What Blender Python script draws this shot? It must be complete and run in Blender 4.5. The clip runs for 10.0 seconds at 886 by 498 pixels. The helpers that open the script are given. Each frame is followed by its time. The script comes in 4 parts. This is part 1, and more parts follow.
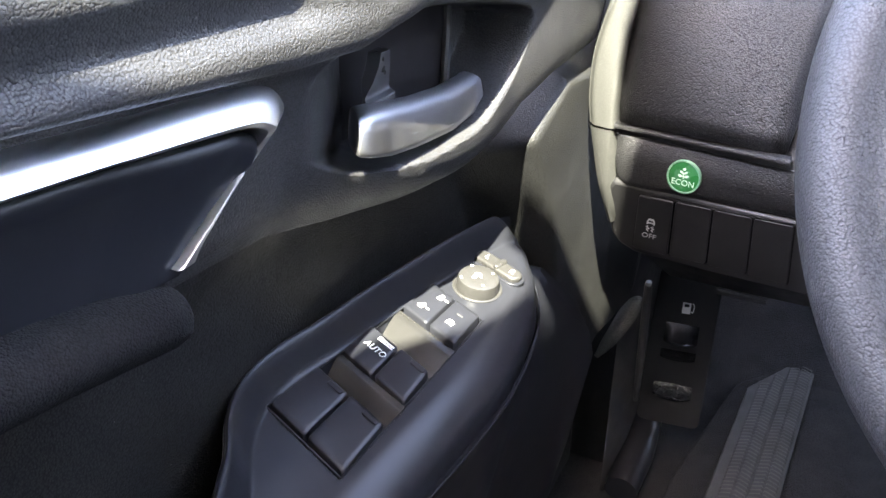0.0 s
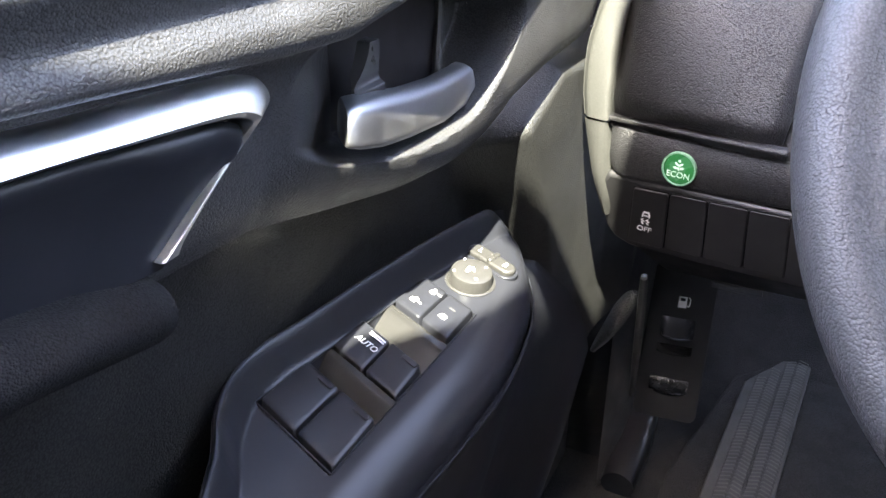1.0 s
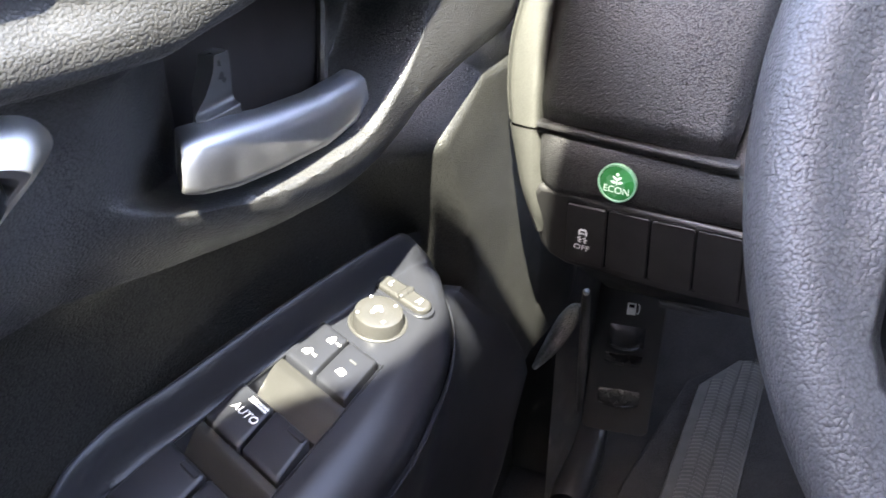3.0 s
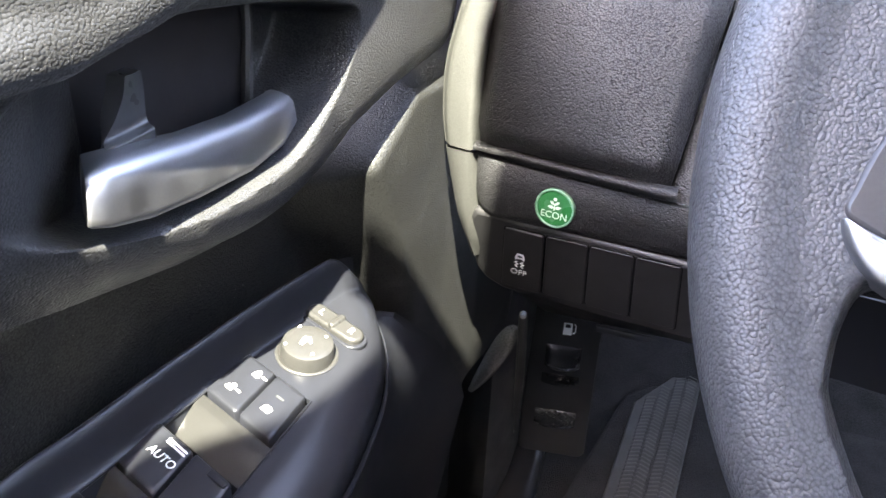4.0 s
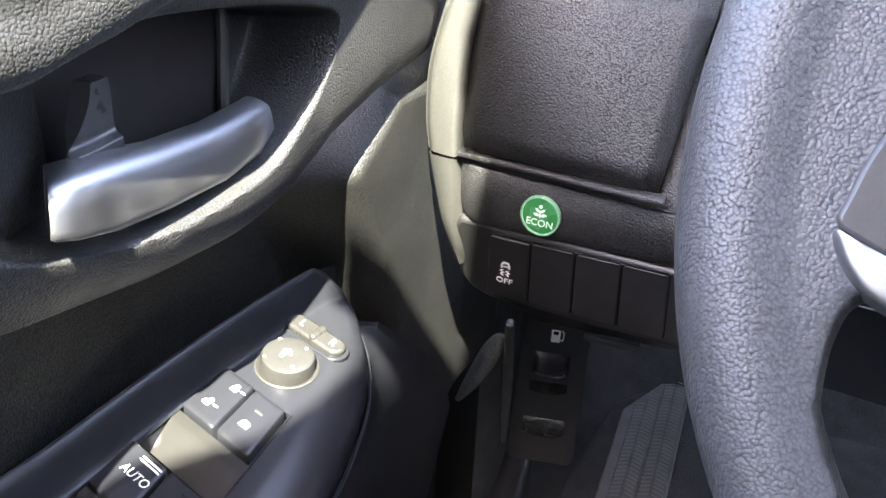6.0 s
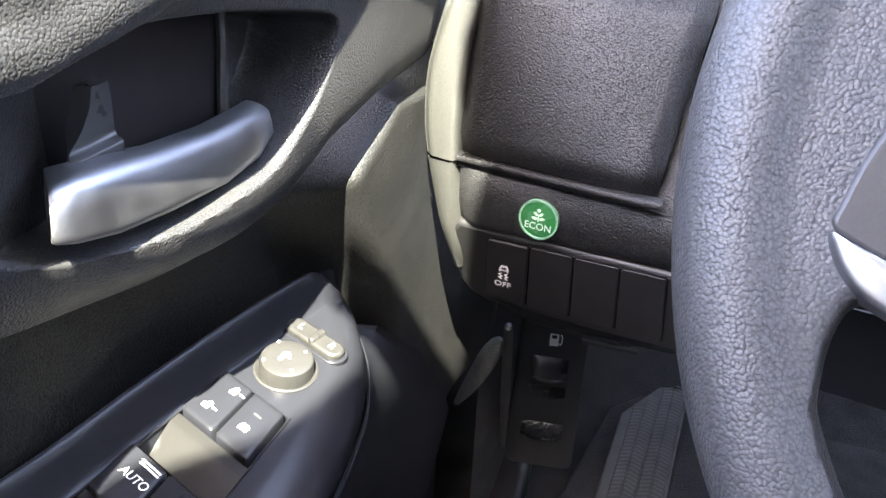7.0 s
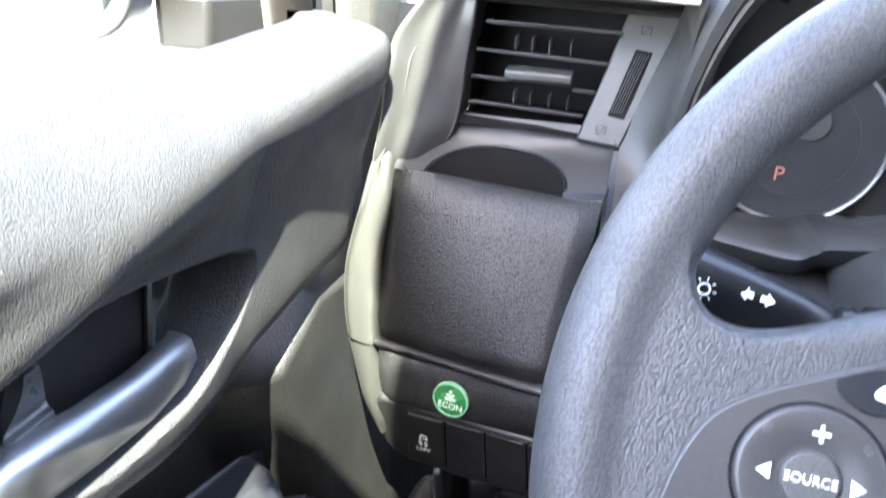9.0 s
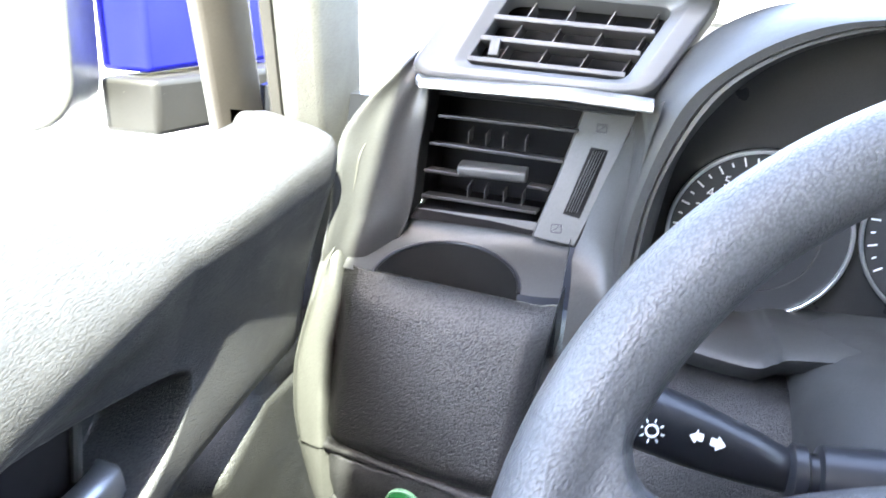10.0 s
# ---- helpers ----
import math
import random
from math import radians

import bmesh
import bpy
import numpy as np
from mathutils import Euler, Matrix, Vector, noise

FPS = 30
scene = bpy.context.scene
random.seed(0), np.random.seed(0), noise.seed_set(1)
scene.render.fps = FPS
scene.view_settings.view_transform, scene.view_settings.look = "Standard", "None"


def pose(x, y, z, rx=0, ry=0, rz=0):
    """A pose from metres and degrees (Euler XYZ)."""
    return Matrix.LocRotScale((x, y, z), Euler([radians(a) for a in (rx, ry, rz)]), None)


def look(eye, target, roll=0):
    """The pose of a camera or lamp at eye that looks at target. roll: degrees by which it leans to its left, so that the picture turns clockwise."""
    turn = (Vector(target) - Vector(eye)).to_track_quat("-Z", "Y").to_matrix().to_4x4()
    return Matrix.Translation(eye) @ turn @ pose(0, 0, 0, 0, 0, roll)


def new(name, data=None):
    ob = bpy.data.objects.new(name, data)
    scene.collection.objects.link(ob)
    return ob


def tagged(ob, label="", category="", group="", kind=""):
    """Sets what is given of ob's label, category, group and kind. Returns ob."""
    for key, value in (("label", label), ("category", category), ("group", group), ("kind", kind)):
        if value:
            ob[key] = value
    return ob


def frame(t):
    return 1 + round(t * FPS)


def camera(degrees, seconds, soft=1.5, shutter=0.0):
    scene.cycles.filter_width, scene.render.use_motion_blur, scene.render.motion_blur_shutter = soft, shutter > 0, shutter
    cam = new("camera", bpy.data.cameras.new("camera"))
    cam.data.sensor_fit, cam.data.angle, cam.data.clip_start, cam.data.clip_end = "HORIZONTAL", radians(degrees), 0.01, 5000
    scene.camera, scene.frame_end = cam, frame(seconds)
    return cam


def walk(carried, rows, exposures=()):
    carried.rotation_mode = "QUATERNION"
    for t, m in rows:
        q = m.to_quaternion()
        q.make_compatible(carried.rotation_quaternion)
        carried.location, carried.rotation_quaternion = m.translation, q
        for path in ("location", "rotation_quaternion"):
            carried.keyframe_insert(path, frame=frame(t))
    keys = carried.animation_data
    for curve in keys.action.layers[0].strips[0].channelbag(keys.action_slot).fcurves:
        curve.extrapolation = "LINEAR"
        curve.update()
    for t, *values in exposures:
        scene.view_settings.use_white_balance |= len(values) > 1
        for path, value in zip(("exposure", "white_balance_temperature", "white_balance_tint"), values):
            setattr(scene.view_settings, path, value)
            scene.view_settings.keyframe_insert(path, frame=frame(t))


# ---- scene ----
cam = camera(57.0, 10.0, shutter=0.5)
METRES, EYE, TILT, LEAN, TURN = 0.28, 0.64, -27.71, 0.06, 27.15
ROWS = [
    (0.0, 0.0, 0.0, 0.0, 0.0, 0.0, -0.0),
    (0.5, 0.0063, 0.0084, -0.0036, -0.09, -0.12, 0.08),
    (1.0, 0.0108, 0.0204, -0.0047, -0.17, -0.31, 0.17),
    (1.5, 0.0261, 0.1152, 0.025, -0.13, -0.8, 0.36),
    (2.0, 0.0835, 0.2299, 0.0881, -0.36, -2.69, 0.84),
    (2.5, 0.1012, 0.2598, 0.1095, -1.12, -3.15, 1.34),
    (3.0, 0.1252, 0.2818, 0.1045, -2.96, -2.06, 1.67),
    (4.5, 0.14, 0.3639, 0.1437, -8.31, -1.51, 1.36),
    (5.0, 0.1461, 0.3755, 0.1439, -8.05, -1.33, 1.52),
    (5.5, 0.1504, 0.3724, 0.1415, -8.08, -1.22, 1.65),
    (7.0, 0.15, 0.366, 0.1393, -8.26, -0.86, 1.75),
    (7.5, 0.1546, 0.3503, 0.1549, -8.52, -0.48, 1.81),
    (8.0, 0.1729, 0.3245, 0.1923, -9.62, 0.21, 2.76),
    (8.5, 0.1938, 0.2794, 0.2668, -10.97, 1.65, 3.53),
    (9.0, 0.2156, 0.2063, 0.3852, -11.4, 3.23, 3.57),
    (9.5, 0.2399, 0.1903, 0.4743, -11.58, 4.45, 3.63),
    (10.0, 0.3016, 0.2329, 0.5466, -12.4, 4.56, 3.8),
]
EXPOSURES = [(0.0, 5.27, 8200, 22), (7.6, 5.27, 8200, 22), (9.0, 5.34, 7800, 16), (10.0, 5.45, 7800, 14)]
walk(cam, [(t, pose(0, 0, EYE, TILT, LEAN, TURN) @ pose(METRES * x, METRES * y, METRES * z, 90 + pitch, roll, yaw)) for t, x, y, z, yaw, pitch, roll in ROWS], EXPOSURES)

# ---- light: daylight, a high sun from behind, sky through the open windows ----
SUN = Vector((0.17, -0.66, 1.0)).normalized()
world = bpy.data.worlds.new("daylight")
scene.world = world
world.use_nodes = True
wn = world.node_tree.nodes
sky = wn.new("ShaderNodeTexSky")
sky.sky_type, sky.sun_disc = "NISHITA", False
sky.sun_elevation, sky.sun_rotation = math.asin(SUN.z), math.atan2(SUN.x, SUN.y)
wn["Background"].inputs[1].default_value = 0.125
world.node_tree.links.new(sky.outputs[0], wn["Background"].inputs[0])
lamp = bpy.data.lights.new("sun", "SUN")
lamp.energy, lamp.angle, lamp.color = 2.5, radians(0.55), (0.82, 0.98, 0.94)
sun = new("sun", lamp)
sun.matrix_world = look(SUN * 5, (0, 0, 0))

# ---- materials ----


def mat(name, colour, rough=0.5, metal=0.0, grain=0.0, size=1.6, depth=0.25, mottle=0.12, specks=0.0, spec=0.5, rvar=0.08):
    """A procedural surface: colour mottled at two scales, leather-like grain (size in mm), gloss that varies, pale
    specks for dust and painted sun glints.
    """
    m = bpy.data.materials.new(name)
    m.use_nodes = True
    nt, n = m.node_tree, m.node_tree.nodes
    b = n["Principled BSDF"]
    b.inputs["Metallic"].default_value = metal
    b.inputs["Specular IOR Level"].default_value = spec
    co = n.new("ShaderNodeNewGeometry").outputs["Position"]

    def noise_at(scale, detail=3.0):
        t = n.new("ShaderNodeTexNoise")
        t.inputs["Scale"].default_value, t.inputs["Detail"].default_value = scale, detail
        nt.links.new(co, t.inputs["Vector"])
        return t.outputs[0]

    def ramp(src, lo, hi, a, c):
        r = n.new("ShaderNodeMapRange")
        r.inputs[1].default_value, r.inputs[2].default_value = lo, hi
        r.inputs[3].default_value, r.inputs[4].default_value = a, c
        nt.links.new(src, r.inputs[0])
        return r.outputs[0]

    def math_(op, a, c):
        k = n.new("ShaderNodeMath")
        k.operation = op
        for i, v in enumerate((a, c)):
            if isinstance(v, (int, float)):
                k.inputs[i].default_value = v
            else:
                nt.links.new(v, k.inputs[i])
        return k.outputs[0]

    broad = ramp(noise_at(22.0), 0.3, 0.7, 1 - mottle, 1 + mottle)
    fine = ramp(noise_at(900.0, 2.0), 0.3, 0.7, 1 - mottle * 0.8, 1 + mottle * 0.8)
    fac = math_("MULTIPLY", broad, fine)
    mix = n.new("ShaderNodeMix")
    mix.data_type, mix.blend_type = "RGBA", "MULTIPLY"
    mix.inputs[0].default_value = 1.0
    mix.inputs[6].default_value = (*colour, 1)
    nt.links.new(fac, mix.inputs[7])
    out = mix.outputs[2]
    if specks:
        # pale specks in the colour: dust, and sun glints on the vinyl
        v = n.new("ShaderNodeTexVoronoi")
        v.inputs["Scale"].default_value = 190.0
        nt.links.new(co, v.inputs["Vector"])
        dust_and_glints = math_("MULTIPLY", ramp(v.outputs["Distance"], 0.035, 0.06, specks, 0.0), ramp(noise_at(60.0), 0.5, 0.6, 0.0, 1.0))
        mix2 = n.new("ShaderNodeMix")
        mix2.data_type = "RGBA"
        nt.links.new(dust_and_glints, mix2.inputs[0])
        nt.links.new(out, mix2.inputs[6])
        mix2.inputs[7].default_value = (0.55, 0.53, 0.48, 1)
        out = mix2.outputs[2]
    nt.links.new(out, b.inputs["Base Color"])
    nt.links.new(ramp(noise_at(45.0), 0.3, 0.7, max(rough - rvar, 0.02), rough + rvar), b.inputs["Roughness"])
    if grain:
        warp = n.new("ShaderNodeVectorMath")
        warp.operation = "ADD"
        wob = n.new("ShaderNodeTexNoise")
        wob.inputs["Scale"].default_value = 700.0 / size
        nt.links.new(co, wob.inputs["Vector"])
        sc = n.new("ShaderNodeVectorMath")
        sc.operation = "SCALE"
        sc.inputs[3].default_value = size * 0.00022
        nt.links.new(wob.outputs["Color"], sc.inputs[0])
        nt.links.new(co, warp.inputs[0])
        nt.links.new(sc.outputs[0], warp.inputs[1])
        v = n.new("ShaderNodeTexVoronoi")
        v.inputs["Scale"].default_value = 1000.0 / size
        nt.links.new(warp.outputs[0], v.inputs["Vector"])
        far_ = v.outputs["Distance"]
        # domed pebbles on a slightly uneven ground
        height = math_("ADD", math_("MULTIPLY", math_("POWER", far_, 2.0), -1.5), math_("MULTIPLY", noise_at(700.0 / size, 2.0), 0.25))
        bump = n.new("ShaderNodeBump")
        bump.inputs["Strength"].default_value = grain
        bump.inputs["Distance"].default_value = depth * 0.001
        nt.links.new(height, bump.inputs["Height"])
        # pebble tops shine; creases get less gloss and darker colour as painted cavity shade
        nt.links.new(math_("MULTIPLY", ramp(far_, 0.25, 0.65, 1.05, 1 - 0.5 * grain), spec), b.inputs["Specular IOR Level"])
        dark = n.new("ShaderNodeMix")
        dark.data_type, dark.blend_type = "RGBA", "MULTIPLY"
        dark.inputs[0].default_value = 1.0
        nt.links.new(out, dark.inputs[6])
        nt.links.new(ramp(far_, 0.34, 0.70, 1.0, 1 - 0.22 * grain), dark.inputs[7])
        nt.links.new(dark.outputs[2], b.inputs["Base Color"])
        nt.links.new(bump.outputs[0], b.inputs["Normal"])
    return m


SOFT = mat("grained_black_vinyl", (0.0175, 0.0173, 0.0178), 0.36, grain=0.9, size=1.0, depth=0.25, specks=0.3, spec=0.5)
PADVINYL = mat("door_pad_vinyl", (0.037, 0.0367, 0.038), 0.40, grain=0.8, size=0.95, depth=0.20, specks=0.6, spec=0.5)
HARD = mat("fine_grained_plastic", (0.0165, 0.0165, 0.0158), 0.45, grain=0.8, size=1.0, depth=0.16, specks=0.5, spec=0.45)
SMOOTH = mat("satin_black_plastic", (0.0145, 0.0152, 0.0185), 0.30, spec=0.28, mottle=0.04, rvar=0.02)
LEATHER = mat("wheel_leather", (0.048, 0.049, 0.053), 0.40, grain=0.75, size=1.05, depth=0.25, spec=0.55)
PADDARK = mat("pad_plastic", (0.034, 0.032, 0.033), 0.40)
SATIN = mat("satin_silver", (0.35, 0.35, 0.36), 0.42, metal=1.0, mottle=0.03)
CHROME = mat("bright_silver_trim", (0.66, 0.66, 0.665), 0.36, metal=1.0, mottle=0.03)
GLOSSY = mat("glossy_black", (0.012, 0.012, 0.014), 0.18, mottle=0.05)
CARPET = mat("dark_carpet", (0.027, 0.026, 0.0255), 0.95, grain=1.0, size=1.2, depth=1.0, mottle=0.3)
RUBBER = mat("ribbed_rubber", (0.050, 0.047, 0.043), 0.7, mottle=0.2)
CLOTH = mat("headliner_cloth", (0.34, 0.35, 0.36), 0.95, mottle=0.1)
PALE = mat("pale_pillar_plastic", (0.11, 0.107, 0.098), 0.6, grain=0.4, size=1.0, depth=0.2)
WHITE = mat("white_print", (0.80, 0.80, 0.80), 0.5, mottle=0.03)
GREEN = mat("green_button", (0.010, 0.16, 0.045), 0.22, mottle=0.08)
ASPHALT = mat("pale_concrete", (0.50, 0.49, 0.47), 0.9, mottle=0.15)
BLUE = mat("blue_sheet", (0.006, 0.010, 0.26), 0.5, mottle=0.06, spec=0.2)
DASHPL = mat("smooth_dash_plastic", (0.034, 0.034, 0.0335), 0.44, grain=0.2, size=0.7, depth=0.10, spec=0.45)
SLAT = mat("slat_plastic", (0.046, 0.044, 0.044), 0.45)
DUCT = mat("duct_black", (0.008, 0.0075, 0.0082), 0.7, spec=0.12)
VENTPL = mat("vent_grey_plastic", (0.042, 0.042, 0.041), 0.42)
GREYPL = mat("grey_plastic", (0.055, 0.055, 0.053), 0.45, grain=0.3, size=0.8, depth=0.1)

# ---- mesh helpers ----


def mesh_of(verts, faces, angle=35):
    me = bpy.data.meshes.new("mesh")
    me.from_pydata([tuple(v) for v in verts], [], faces)
    bm = bmesh.new()
    bm.from_mesh(me)
    bmesh.ops.remove_doubles(bm, verts=bm.verts, dist=1e-6)
    bmesh.ops.recalc_face_normals(bm, faces=bm.faces)
    bm.to_mesh(me)
    bm.free()
    me.polygons.foreach_set("use_smooth", [True] * len(me.polygons))
    me.set_sharp_from_angle(angle=radians(angle))
    return me


def part(name, me, material, parent=None, label="", bevel=0.0, seg=3):
    ob = new(name, me)
    if not me.materials:
        me.materials.append(material)
    if parent:
        ob.parent = parent
    if label:
        tagged(ob, label)
    if bevel:
        b = ob.modifiers.new("bevel", "BEVEL")
        b.width, b.segments, b.limit_method, b.angle_limit = bevel, seg, "ANGLE", radians(30)
        b.harden_normals = False
    return ob


def thing(name, label, category, group="", kind="", at=(0, 0, 0)):
    ob = new(name)
    ob.location = at
    ob.empty_display_size = 0.02
    return tagged(ob, label, category, group, kind)


def loft(sections, closed=True, caps=True, angle=35):
    """Skins a row of equally long point lists; closed: each list is a ring."""
    n = len(sections[0])
    verts = [v for sec in sections for v in sec]
    faces = []
    for i in range(len(sections) - 1):
        for j in range(n if closed else n - 1):
            k = (j + 1) % n
            faces.append((i * n + j, i * n + k, (i + 1) * n + k, (i + 1) * n + j))
    if caps and closed:
        faces += [tuple(range(n)), tuple(range((len(sections) - 1) * n, len(sections) * n))]
    return mesh_of(verts, faces, angle)


def smooth_row(points, per=6, closed=False):
    """A Catmull-Rom curve through points of any dimension."""
    p = [np.array(q, float) for q in points]
    n = len(p)
    out = []
    for i in range(n if closed else n - 1):
        a = p[(i - 1) % n] if closed or i else 2 * p[0] - p[1]
        d = p[(i + 2) % n] if closed or i + 2 < n else 2 * p[-1] - p[-2]
        b, c = p[i], p[(i + 1) % n]
        for k in range(per):
            t = k / per
            out.append(0.5 * (2 * b + (c - a) * t + (2 * a - 5 * b + 4 * c - d) * t * t + (3 * b - a - 3 * c + d) * t ** 3))
    if not closed:
        out.append(p[-1])
    return out


def smooth_sections(rows, per=4):
    flat = smooth_row([np.array(r).ravel() for r in rows], per)
    return [[tuple(p) for p in f.reshape(-1, 3)] for f in flat]


def tube(path, r, sides=10, caps=True):
    """A round bar along a path; r: one radius, or one for each point."""
    path = [Vector(p) for p in path]
    secs = []
    up = Vector((0, 0, 1))
    for i, p in enumerate(path):
        d = (path[min(i + 1, len(path) - 1)] - path[max(i - 1, 0)]).normalized()
        u = d.cross(up)
        if u.length < 1e-3:
            u = d.cross(Vector((0, 1, 0)))
        u.normalize()
        w = u.cross(d)
        rr = r[i] if hasattr(r, "__len__") else r
        secs.append([p + rr * (math.cos(a) * u + math.sin(a) * w) for a in (2 * math.pi * k / sides for k in range(sides))])
    return loft(secs, True, caps)


def slab(outline, m, depth, inset=0.0):
    """A plate: outline in its own plane (u, v), thickened by depth along -w, laid by the pose m."""
    n = len(outline)
    top = [m @ Vector((u, v, 0)) for u, v in outline]
    low = [m @ Vector((u, v, -depth)) for u, v in outline]
    faces = [tuple(range(n)), tuple(range(2 * n - 1, n - 1, -1))]
    faces += [(i, (i + 1) % n, n + (i + 1) % n, n + i) for i in range(n)]
    return mesh_of(top + low, faces)


def rounded(w, h, r, seg=4, cx=0.0, cy=0.0):
    out = []
    for sx, sy, a0 in ((1, 1, 0), (-1, 1, 90), (-1, -1, 180), (1, -1, 270)):
        for k in range(seg + 1):
            a = radians(a0 + 90 * k / seg)
            out.append((cx + sx * (w / 2 - r) + r * math.cos(a), cy + sy * (h / 2 - r) + r * math.sin(a)))
    return out


def corners(pts, r=.16, per=5):
    """A closed outline with its corners rounded by a share of the sides."""
    out = []
    for k in range(len(pts)):
        p, q, n_ = (np.array(pts[(k + d) % len(pts)]) for d in (0, -1, 1))
        a, b = p + (q - p) * r, p + (n_ - p) * r
        for t in np.linspace(0, 1, per):
            out.append(tuple(a * (1 - t) ** 2 + 2 * p * t * (1 - t) + b * t * t))
    return out


def disc(r, seg=32, cx=0.0, cy=0.0):
    return [(cx + r * math.cos(2 * math.pi * k / seg), cy + r * math.sin(2 * math.pi * k / seg)) for k in range(seg)]


def frame_of(origin, u, n):
    """A pose whose x runs along u and whose z is the normal n."""
    n = Vector(n).normalized()
    u = Vector(u)
    u = (u - u.dot(n) * n).normalized()
    v = n.cross(u)
    m = Matrix((u, v, n)).transposed().to_4x4()
    m.translation = Vector(origin)
    return m


def box(size, m):
    x, y, z = (c / 2 for c in size)
    v = [m @ Vector((a * x, b * y, c * z)) for a in (-1, 1) for b in (-1, 1) for c in (-1, 1)]
    return mesh_of(v, [(0, 1, 3, 2), (4, 6, 7, 5), (0, 4, 5, 1), (2, 3, 7, 6), (0, 2, 6, 4), (1, 5, 7, 3)])


def ring_slab(outer, inner, m, depth):
    """A flat ring between two equally long outlines."""
    n = len(outer)
    v = [m @ Vector((u, w, z)) for z in (0, -depth) for ring in (outer, inner) for u, w in ring]
    f = []
    for i in range(n):
        j = (i + 1) % n
        f += [(i, j, n + j, n + i), (2 * n + i, 3 * n + i, 3 * n + j, 2 * n + j), (i, 2 * n + i, 2 * n + j, j), (n + i, n + j, 3 * n + j, 3 * n + i)]
    return mesh_of(v, f)


def text_on(name, words, size, m, parent, label="", material=None, squeeze=1.0):
    """Printed lettering, a hair above its surface."""
    c = bpy.data.curves.new(name, "FONT")
    c.body, c.size, c.align_x, c.align_y, c.extrude = words, size, "CENTER", "CENTER", 0.0001
    tmp = bpy.data.objects.new(name, c)
    me = bpy.data.meshes.new_from_object(tmp)
    bpy.data.objects.remove(tmp)
    me.transform(m @ Matrix.Diagonal((squeeze, 1, 1, 1)) @ Matrix.Translation((0, 0, 0.0003)))
    return part(name, me, material or WHITE, parent, label)


def smoothstep(a, b, x):
    t = min(max((x - a) / (b - a), 0.0), 1.0)
    return t * t * (3 - 2 * t)


def poly_distance(p, poly):
    """The distance from p to a closed outline, negative inside."""
    x, y = p
    best, inside = 1e9, False
    for i in range(len(poly)):
        (x0, y0), (x1, y1) = poly[i], poly[(i + 1) % len(poly)]
        dx, dy = x1 - x0, y1 - y0
        t = min(max(((x - x0) * dx + (y - y0) * dy) / (dx * dx + dy * dy), 0), 1)
        best = min(best, math.hypot(x - x0 - t * dx, y - y0 - t * dy))
        if (y0 > y) != (y1 > y) and x < (y - y0) / (y1 - y0) * dx + x0:
            inside = not inside
    return -best if inside else best


# ---- car shell ----
body = thing("car_body", "dark car interior shell with pale light-masking roof and pillars", "car body", kind="structure")


def floor_pan():
    ys = [-0.9, 0.0, 0.45, 0.7, 0.9, 1.0, 1.15, 1.3, 1.35]
    zs = [0.0, 0.0, 0.0, 0.0, 0.005, 0.05, 0.20, 0.45, 0.62]
    xs = [-0.27, -0.17, -0.1, 0.0, 0.2, 0.5, 1.2]
    return loft([[(x, y, z) for x in xs] for y, z in zip(ys, zs)], False, angle=60)


part("floor_carpet", floor_pan(), CARPET, body, "black carpeted floor of the car")
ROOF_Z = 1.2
# unseen roof; its outline is notched to cut the sunlight into patches
sun_mask_edge = [(-0.018, 0.42), (-0.018, 0.056), (-0.008, 0.05), (-0.008, 0.026), (0.018, 0.021), (0.018, 0.003), (0.014, -0.005), (0.014, -0.056), (-0.046, -0.064), (-0.046, -0.082), (-0.008, -0.087), (-0.006, -0.10), (-0.008, -0.135), (-0.008, -0.15), (-0.013, -0.185), (-0.024, -0.216), (-0.060, -0.246), (-0.10, -0.36), (-0.20, -0.60), (-0.22, -0.9), (1.3, -0.9), (1.3, 0.30), (0.6, 0.42)]
part("sun_mask_headliner", slab(sun_mask_edge, Matrix.Translation((0, 0, ROOF_Z + 0.04)), 0.04), CLOTH, body, "pale cloth roof lining, unseen, its edge notched to shape sunlight")
# walls out of view, added and sized to limit the sky fill
part("unseen_rear_wall", box((1.6, 0.03, 1.3), pose(0.5, -0.92, 0.6)), CARPET, body)
part("unseen_side_wall", box((0.03, 2.2, 0.94), pose(1.22, 0.2, 0.46)), CARPET, body)
part("unseen_side_header", box((0.03, 2.2, 0.16), pose(1.24, 0.2, 1.16)), CLOTH, body)
part("unseen_side_pillar", box((0.03, 0.09, 0.44), pose(1.24, -0.25, 0.90)), CARPET, body)
part("outer_wall", box((0.02, 1.70, 0.42), pose(-0.262, -0.06, 0.11)), CARPET, body)
BLACK = mat("filler_black", (0.030, 0.030, 0.031), 0.8, mottle=0.1, spec=0.1)
part("hinge_wall", box((0.10, 0.02, 0.68), pose(-0.205, 0.715, 0.245)), BLACK, body)
# added block that keeps the gap below the door edge dark
part("gap_filler_low", box((.016, .13, .24), pose(-.205, .632, .11)), BLACK, body)
part("door_sill", loft([[(-0.24, y, -0.02), (-0.24, y, 0.07), (-0.165, y, 0.085), (-0.14, y, 0.07), (-0.13, y, -0.02)] for y in (-0.9, 0.48)]), HARD, body, bevel=0.006)
